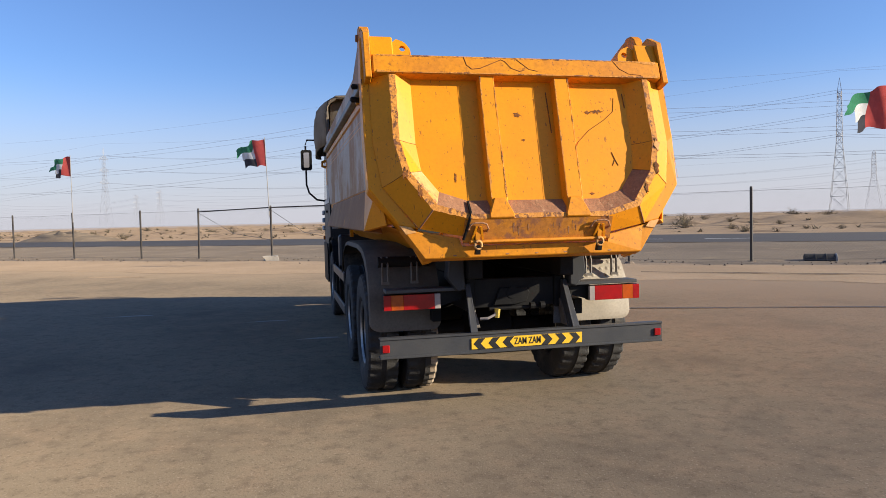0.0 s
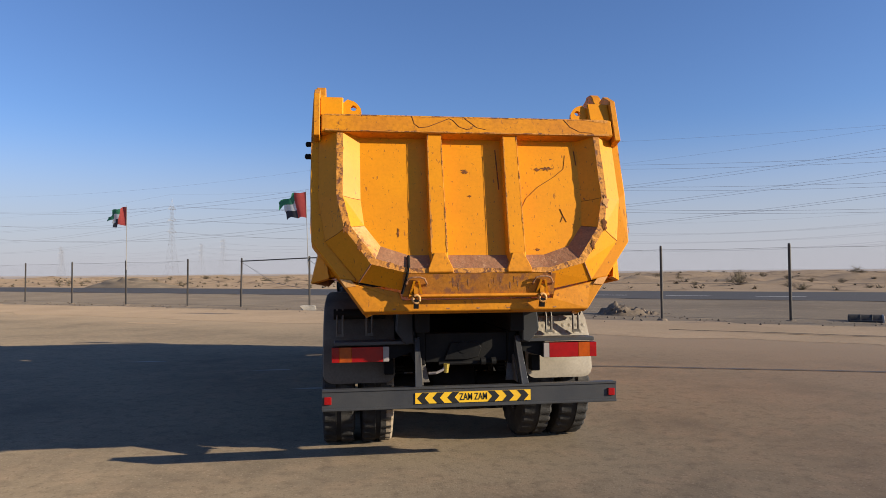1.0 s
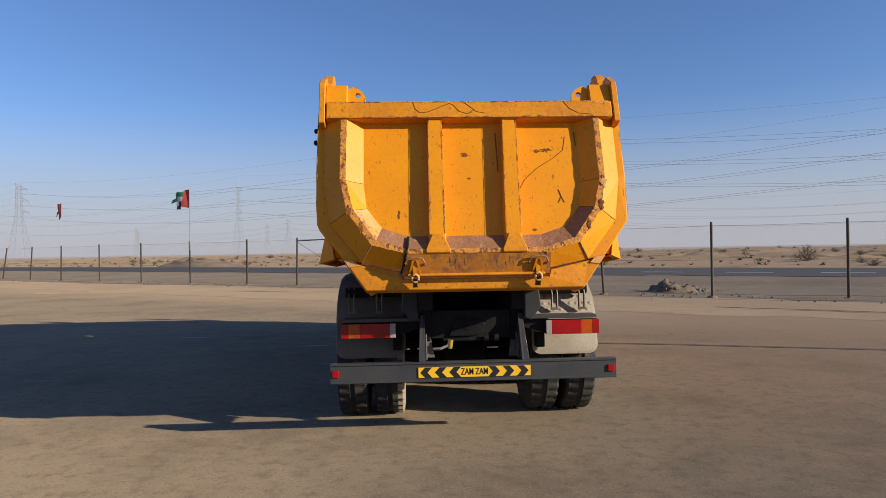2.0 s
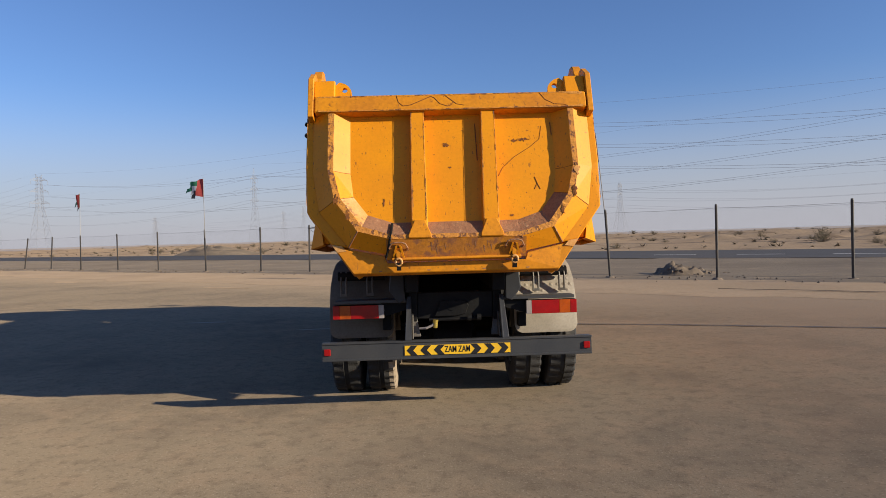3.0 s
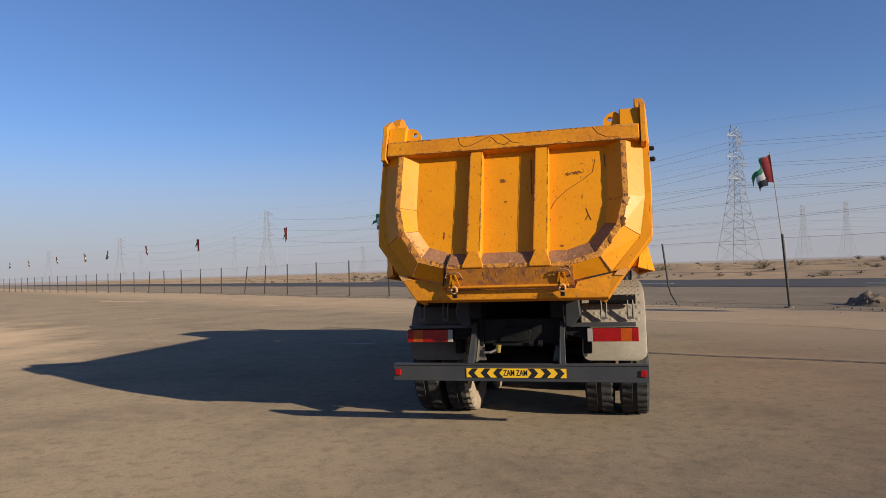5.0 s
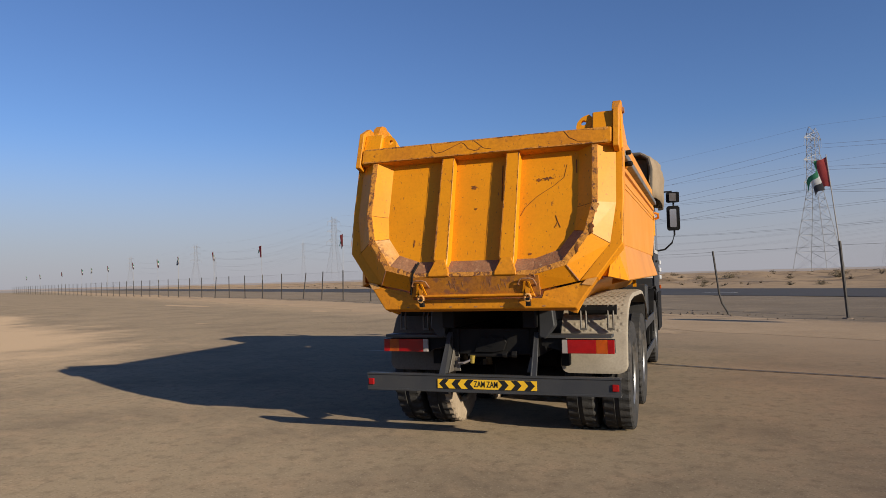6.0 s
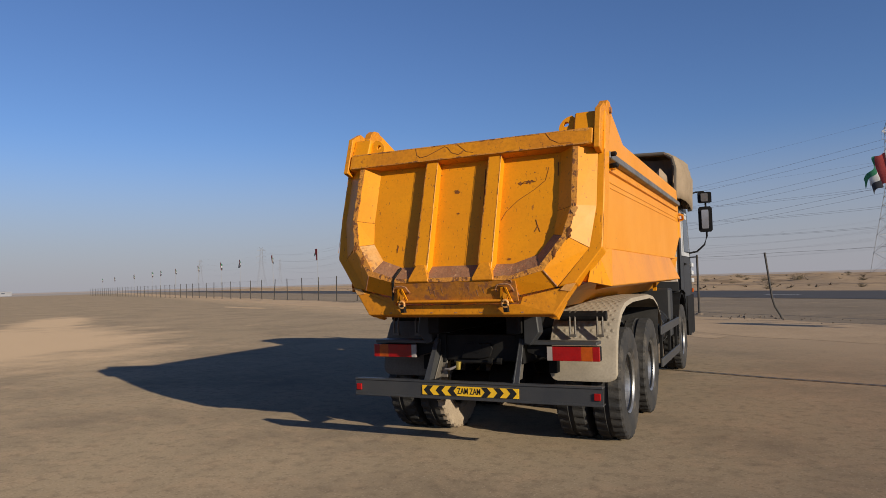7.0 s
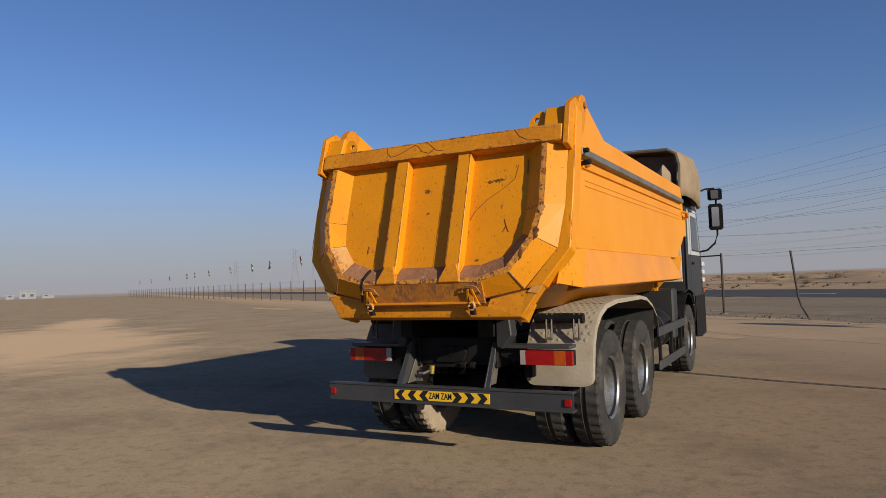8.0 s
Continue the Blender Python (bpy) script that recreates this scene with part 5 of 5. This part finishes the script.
link.free()
mesh_link.materials.append(M["wire"])
tagged(new("chain_link", mesh_link), "thin chain-link netting along the fence", "netting", kind="stuff")

# gate in the fence
gate = thing("gate", "dark pipe gate frame between two fence posts", "gate")
for i, j in ((7, 8), (8, 9)):
    a, b = Vector((*POSTS[i], 2.3)), Vector((*POSTS[j], 2.22 if j == 9 else 2.3))
    k = BM()
    tube(k, [a, b], 0.026, 8)
    part("top_rail", k, M["post"], gate)
    k = BM()
    tube(k, [Vector((*POSTS[j], 2.2)), (Vector((*POSTS[i], 1.2)) + Vector((*POSTS[j], 1.2))) / 2, Vector((*POSTS[i], 0.9))], 0.01, 6)
    part("stay_wire", k, M["wire"], gate)
k = BM()
bmesh.ops.create_icosphere(k, subdivisions=2, radius=0.20)
for v in k.verts:
    v.co = Vector((max(min(v.co.x * 2.2, 0.30), -0.30), max(min(v.co.y * 1.8, 0.2), -0.2), max(min(v.co.z * 1.3, 0.16), -0.2))) * (1 + 0.5 * noise.noise(v.co * 7))
foot = part("concrete_footing", k, M["concrete"], smooth=40)
foot.matrix_world = pose(POSTS[8][0], POSTS[8][1] - 0.1, 0.05)
tagged(foot, "rough lump of concrete at the gate post", "footing")


# flags
def make_flag(seed, L=1.5, H=1.0, droop=0.35, red=0.27):
    t = thing("flag", "faded red, green, white and black flag on a thin pole", "flag", "flags along the fence")
    pb = BM()
    tube(pb, [(0, 0, 1.9), (0.0, 0, 5.30)], [0.020, 0.013], 6)
    part("pole", pb, M["pole"], t)
    rs = random.Random(seed)
    ph, amp = rs.uniform(0, 6), rs.uniform(0.10, 0.18)

    def at(u, v):
        x = u * L * (1 - 0.22 * droop)
        wave = amp * math.sin(ph + u * 6.5 + v * 1.4) * min(u * 3, 1)
        ripple = 0.05 * math.sin(ph * 2 + u * 13 + v * 4) * min(u * 3, 1)
        return Vector((-x * 0.94 + ripple, wave, 5.22 - v * H * (1 - 0.25 * u) - droop * L * u * u - ripple))

    for nm, u0, u1, v0, v1, mm in (("red_band", 0, red, 0, 1, "f_red"), ("green_band", red, 1, 0, 0.333, "f_green"), ("white_band", red, 0.8 if red > 0.3 else 1, 0.333, 0.667, "f_white"), ("black_band", red, 0.75 if red > 0.3 else 1, 0.667, 1, "f_black")):
        b = BM()
        nu, nv = max(int((u1 - u0) * 22), 3), max(int((v1 - v0) * 9), 3)
        rings = []
        for i in range(nu + 1):
            u = u0 + (u1 - u0) * i / nu
            rings.append([at(u + (0.02 * math.sin(17 * j) if i == nu and u1 == 1 else 0), v0 + (v1 - v0) * j / nv) for j in range(nv + 1)])
        loft(b, rings)
        part(nm, b, M[mm], t, smooth=60)
    return t


F_AT = [(2, 4), (5, 1), (8, 2), (11, 3), (14, 1)] + [(i, i % 4) for i in (18, 21, 24, 26, 29, 33, 36, 38, 43, 50, 56)]
PROTO = {}
for i, kind_ in F_AT:
    x, y = POSTS[i]
    tilt = (0, -5.4) if i == 5 else (rng.uniform(-2, 2), rng.uniform(-2, 2))
    m = pose(x + (0.085 if i == 5 else 0), y, -0.15 if i == 5 else 0, tilt[0], tilt[1], -(14 if i in (8, 11) else 31 if i < 14 else 44) + rng.uniform(-7, 7) - (30 if i == 2 else 0))
    if kind_ not in PROTO:
        PROTO[kind_] = make_flag(10 + kind_, L=(1.35, 0.9, 1.45, 1.35, 1.5)[kind_], H=(0.95, 0.95, 1.15, 1.0, 1.3)[kind_], droop=(0.35, 0.75, 0.3, 0.42, 0.3)[kind_], red=(0.27, 0.32, 0.36, 0.32, 0.5)[kind_])
        PROTO[kind_].matrix_world = m
    else:
        copy_thing(PROTO[kind_], m)


# ---- pylons and cables ----
def make_pylon(slim, H=45.0):
    t = thing("pylon", "galvanised steel lattice transmission tower", "pylon", "pylons over the desert")

    def half(z):
        f = z / H
        return 5.6 * (1 - f / 0.58) + 1.75 * f / 0.58 if f < 0.58 else 1.75 - 0.55 * (f - 0.58) / 0.42

    levels = [0, 6.5, 12, 16.8, 20.8, 23.6, 26.1, 28.5, 31, 33.4, 35.8, 38.2, 40.6, 43, H]
    for sx in (1, -1):
        for sy in (1, -1):
            b = BM()
            tube(b, [(sx * half(z), sy * half(z), z - (0.5 if z == 0 else 0)) for z in levels], 0.10, 4)
            part("leg", b, M["pylon"], t)
    br = BM()
    for z0, z1 in zip(levels, levels[1:]):
        a, b = half(z0), half(z1)
        c = [(1, 1), (-1, 1), (-1, -1), (1, -1)]
        for (p, q) in zip(c, c[1:] + c[:1]):
            tube(br, [(p[0] * a, p[1] * a, z0), (q[0] * b, q[1] * b, z1)], 0.05, 3)
            tube(br, [(q[0] * a, q[1] * a, z0), (p[0] * b, p[1] * b, z1)], 0.05, 3)
            tube(br, [(p[0] * b, p[1] * b, z1), (q[0] * b, q[1] * b, z1)], 0.05, 3)
    part("bracing", br, M["pylon"], t)
    for z, w in ((28.5, 6.0), (35.8, 5.6), (43.0, 5.0)):
        for s in (1, -1):
            b = BM()
            h = half(z)
            tip = (s * w, 0, z + 0.2)
            for sy in (1, -1):
                tube(b, [(s * h, sy * h, z), tip], 0.09, 3)
                tube(b, [(s * h, sy * h, z + 1.9), tip], 0.08, 3)
                tube(b, [(s * h, sy * h, z), ((s * h + tip[0]) / 2, sy * h / 2, z + 1.05)], 0.06, 3)
            part("crossarm", b, M["pylon"], t)
            ins = BM()
            tube(ins, [(s * w, 0, z + 0.1), (s * w, 0, z - 2.4)], 0.07, 6)
            part("insulator", ins, M["pylon"], t)
    if slim:
        pk = BM()
        for sx in (1, -1):
            for sy in (1, -1):
                tube(pk, [(sx * 1.2, sy * 1.2, H), (0, 0, H + 5.0)], 0.09, 3)
        part("peak", pk, M["pylon"], t)
    for s in () if slim else (1, -1):
        pk = BM()
        for sy in (1, -1):
            tube(pk, [(s * 1.2, sy * 1.2, H), (s * 2.1, 0, H + 1.9)], 0.08, 3)
            tube(pk, [(s * 0.2, sy * 1.2, H), (s * 2.1, 0, H + 1.9)], 0.06, 3)
        part("peak", pk, M["pylon"], t)
    return t


LINE_A = [(455, -20), (178, 190), (-99, 400), (-376, 610), (-653, 820)]
LINE_B = [(322, 51), (40, 243), (-242, 434), (-524, 624), (-806, 815)]
LINE_C = [(760, 190), (470, 410), (182, 623), (-159, 911), (-440, 1130)]
LINE_D = [(740, 250), (445, 445), (154, 642), (-213, 1044), (-500, 1290)]
HEAD = math.degrees(math.atan2(210, -277)) - 90
for slim, lines in ((True, (LINE_A,)), (False, (LINE_B, LINE_C, LINE_D))):
    size = (0.72, 0.72, 0.95) if slim else (1.0, 1.0, 1.0)
    pylon0 = make_pylon(slim)
    spots_ = [p for ln in lines for p in ln]
    for i, (x, y) in enumerate(spots_):
        m = pose(x, y, relief(x, y), 0, 0, HEAD) @ Matrix.Diagonal((*size, 1))
        if i == 0:
            pylon0.matrix_world = m
        else:
            copy_thing(pylon0, m)
for ln, rad in ((LINE_A, 0.034), (LINE_B, 0.034), (LINE_C, 0.036), (LINE_D, 0.036)):
    for (p, q) in zip(ln, ln[1:]):
        a, b = Vector((*p, relief(*p))), Vector((*q, relief(*q)))
        side = Vector(((b - a).y, -(b - a).x, 0)).normalized()
        cab_span = thing("power_line", "sagging overhead power cables between pylons", "cable", "power lines")
        for z, w in ((26.1, 6.0), (33.4, 5.6), (40.6, 5.0)):
            for s in (1, -1):
                c = BM()
                tube(c, [a + (b - a) * t + side * s * w * (0.72 if ln is LINE_A else 1) + Vector((0, 0, z - 9.0 * 4 * t * (1 - t))) for t in (i / 20 for i in range(21))], rad, 4)
                part("conductor", c, M["cable"], cab_span)
        c = BM()
        tube(c, [a + (b - a) * t + Vector((0, 0, 47.4 - 6.0 * 4 * t * (1 - t))) for t in (i / 20 for i in range(21))], rad * 0.6, 4)
        part("earth_wire", c, M["cable"], cab_span)


# ---- scrub, rubble, far things ----
def make_bush(seed, R=0.8, H=0.75):
    rs = random.Random(seed)
    t = thing("bush", "low dry brown desert shrub on the sand", "bush", "desert shrubs")
    st = BM()
    lf = BM()
    for i in range(46):
        a, e = rs.uniform(0, 6.28), rs.uniform(0.15, 1.35)
        L = R * rs.uniform(0.5, 1.1)
        d = Vector((math.cos(a) * math.cos(e), math.sin(a) * math.cos(e), math.sin(e) * H / R))
        k = d * L * 0.5 + Vector((rs.uniform(-.1, .1), rs.uniform(-.1, .1), 0.05))
        tube(st, [(0, 0, -0.1), k, d * L], [0.014, 0.009, 0.004], 3)
        for j in range(9):
            p = k.lerp(d * L, rs.random()) + Vector((rs.uniform(-.1, .1), rs.uniform(-.1, .1), rs.uniform(-.08, .1)))
            s = rs.uniform(0.02, 0.06)
            q = [p + Vector((rs.uniform(-s, s), rs.uniform(-s, s), rs.uniform(-s, s))) for _ in range(3)]
            lf.faces.new([lf.verts.new(v) for v in q])
    part("branch_work", st, M["twig"], t)
    part("foliage", lf, M["twig"], t)
    return t


bushes = [make_bush(s) for s in (1, 2, 3)]
rb = random.Random(21)
spots = []
while len(spots) < 240:
    a, d = rb.uniform(-260, 150), rb.uniform(52, 52 + 200 * rb.random() + 10)
    p = along(a, d)
    if p.y > 5:
        spots.append((p.x, p.y))
for i, (x, y) in enumerate(spots):
    k = rb.uniform(0.35, 1.0) + (0.9 if rb.random() < 0.15 else 0)
    m = pose(x, y, relief(x, y) - 0.02, 0, 0, rb.uniform(0, 360))
    if i < 3:
        bushes[i].matrix_world = m
    else:
        c = copy_thing(bushes[i % 3], m)
        c.scale = (k, k, k * rb.uniform(0.7, 1.0))

for x, y, k, h in ((48.9, 92.9, 1.1, 1.6), (38.0, 58.9, 1.35, 1.5), (34.0, 43.6, 1.1, 0.8), (53, 78, 1.2, 0.8), (27, 75, 1.1, 0.6)):
    copy_thing(bushes[0], pose(x, y, relief(x, y) - 0.02, 0, 0, x * 7)).scale = (k, k, k * h)
# low dry tufts, too many to count
tf = BM()
for i in range(1700):
    a, d = rb.uniform(-230, 170), 54 + 190 * rb.random() ** 1.6
    p = along(a, d)
    if p.y < 0 or noise.noise((p.x * 0.05, p.y * 0.05, 7.0)) < -0.12:
        continue
    p.z = relief(p.x, p.y) - 0.03
    r = rb.uniform(0.15, 0.5)
    for j in range(9):
        q, w = rb.uniform(0, 6.28), rb.uniform(0.04, 0.10)
        tip = p + Vector((r * math.cos(q), r * math.sin(q), r * rb.uniform(0.3, 0.9)))
        side = Vector((-math.sin(q), math.cos(q), 0)) * w
        o_ = p + Vector((r * 0.4 * math.cos(q * 3), r * 0.4 * math.sin(q * 3), 0))
        tf.faces.new([tf.verts.new(v) for v in (o_ - side, o_ + side, tip)])
mt = bpy.data.meshes.new("desert_tufts")
tf.to_mesh(mt)
tf.free()
mt.materials.append(M["twig"])
tagged(new("desert_tufts", mt), "low dry tufts scattered over the sand", "tufts", kind="stuff")

rub = thing("rubble_pile", "heap of broken grey-brown rubble and soil", "rubble")
rub.location = (9.2, 18.75, 0)
rub.scale = (0.9, 0.9, 0.72)
mnd = BM()
rings = []
for k in range(15):
    f = k / 14
    ring = []
    for i in range(60):
        a = 2 * math.pi * i / 60
        x, y = 1.45 * (1 - f) * math.cos(a) - 0.5 * f, 0.8 * (1 - f) * math.sin(a)
        rough = 0.30 * noise.noise((x * 3.1, y * 3.1, 3)) + 0.16 * noise.noise((x * 8, y * 8, 7))
        ring.append((x, y, max((0.24 + 0.36 * math.exp(-((x + 0.55) / 0.42) ** 2)) * min(f * 1.6, 1) ** 0.7 + rough * min(f * 4, 1), 0) - 0.03))
    rings.append(ring)
loft(mnd, rings, True)
part("mound", mnd, M["rubble"], rub, smooth=30)
rs = random.Random(5)


def stone(r):
    b = BM()
    bmesh.ops.create_icosphere(b, subdivisions=1, radius=r)
    o_ = Vector((rs.uniform(0, 50), rs.uniform(0, 50), 0))
    for v in b.verts:
        v.co = Vector((v.co.x * 1.3, v.co.y, v.co.z * 0.8)) * (1 + 0.45 * noise.noise(v.co / r * 0.9 + o_))
    return b


proto = [part("stone", stone(0.042), M["rubble"], rub) for _ in range(5)]
for i in range(55):
    ob = proto[i] if i < 5 else new("stone", proto[i % 5].data)
    ob.parent = rub
    a, f = rs.uniform(0, 6.28), rs.random() ** 0.6
    x, y = 1.15 * f * math.cos(a) + (0.9 if i % 3 == 0 else 0) - 0.35 * (1 - f), 0.85 * f * math.sin(a)
    z = max((0.2 + 0.35 * math.exp(-((x + 0.55) / 0.42) ** 2)) * (1 - min(math.hypot((x + 0.2) / 1.6, y / 0.85), 1)) ** 0.6, 0)
    k = rs.uniform(0.6, 2.2)
    ob.matrix_basis = pose(x, y, z + 0.02, rs.uniform(0, 360), rs.uniform(0, 360), rs.uniform(0, 360)) @ Matrix.Diagonal((k, k, k, 1))

# loose stones along the fence foot
st_ = BM()
for i in range(900):
    a, d = rs.uniform(-30, 75), 18.6 + rs.gauss(0, 0.8)
    p = along(a, d)
    r = rs.uniform(0.015, 0.07)
    vs = [st_.verts.new(p + Vector((r * dx * rs.uniform(.6, 1.4), r * dy * rs.uniform(.6, 1.4), r * dz))) for dx, dy, dz in ((1, 0, 0), (0, 1, 0), (-1, 0, 0), (0, -1, 0), (0, 0, 1))]
    for j in range(4):
        st_.faces.new((vs[j], vs[(j + 1) % 4], vs[4]))
tagged(part("loose_stones", st_, M["rubble"]), "loose stones scattered along the fence foot", "stones", kind="stuff")

# a sand heap beyond the road, its back to the sun
hp_ = BM()
rings = []
for k in range(11):
    f = k / 10
    rings.append([((7.5 * math.cos(q) * (1 + 0.3 * noise.noise((math.cos(q) * 2, math.sin(q) * 2, 2)))) * (1 - f) - 1.6 * f, 3.2 * math.sin(q) * (1 - f), 1.15 * min(f * 1.35, 1) ** 0.9 + 0.5 * noise.noise((q * 1.5, f * 4, 3)) * f - 0.1) for q in (2 * math.pi * i / 48 for i in range(48))])
loft(hp_, rings, True)
heap = part("soil_mound", hp_, M["gravel"], smooth=40)
heap.matrix_world = pose(-28.5, 88, 0, 0, 0, -30)
tagged(heap, "heap of brown sand and soil beyond the road", "sand heap")

# a half-buried drum by the fence
drum = thing("oil_drum", "dark dented drum lying half buried in sand by the fence", "drum", at=pose(14.37, 13.4, -0.03, 0, 0, -35))
bt = BM()
lathe(bt, [(0.0, -0.46), (0.25, -0.46), (0.27, -0.45), (0.27, -0.16), (0.282, -0.15), (0.27, -0.14), (0.265, 0.14), (0.282, 0.15), (0.27, 0.16), (0.27, 0.41)], (0, 0, 0), 32)
part("shell", bt, M["tyre"], drum, smooth=40)
bt = BM()
lathe(bt, [(0.27, 0.40), (0.282, 0.42), (0.282, 0.45), (0.262, 0.46), (0.258, 0.44), (0.0, 0.44)], (0, 0, 0), 32)
part("end_rim", bt, M["concrete"], drum, "pale worn end of the drum", smooth=40)

# far white buildings
def make_building(x, y, w, d, h, turn):
    t = thing("building", "low white flat-roofed building far across the desert", "building", "far buildings", pose(x, y, 0, 0, 0, turn))
    b = BM()
    box(b, (-w / 2, -d / 2, -1), (w / 2, d / 2, h))
    part("wall", b, M["plaster"], t)
    r = BM()
    box(r, (-w / 2 - 0.3, -d / 2 - 0.3, h), (w / 2 + 0.3, d / 2 + 0.3, h + 0.5))
    part("roof", r, M["plaster"], t)
    for k in range(int(w // 4)):
        q = BM()
        box(q, (-w / 2 + 1.2 + 4 * k, -d / 2 - 0.06, 1.2), (-w / 2 + 2.8 + 4 * k, -d / 2 + 0.05, 2.6))
        part("window", q, M["glass"], t)
    return t


for x, y, w, d, h in ((-385, 228, 8, 8, 4.2), (-388, 220, 4, 5, 1.9), (-379, 236, 6, 6, 2.0), (-392, 214, 4, 5, 2.4)):
    make_building(x, y, w, d, h, 60)
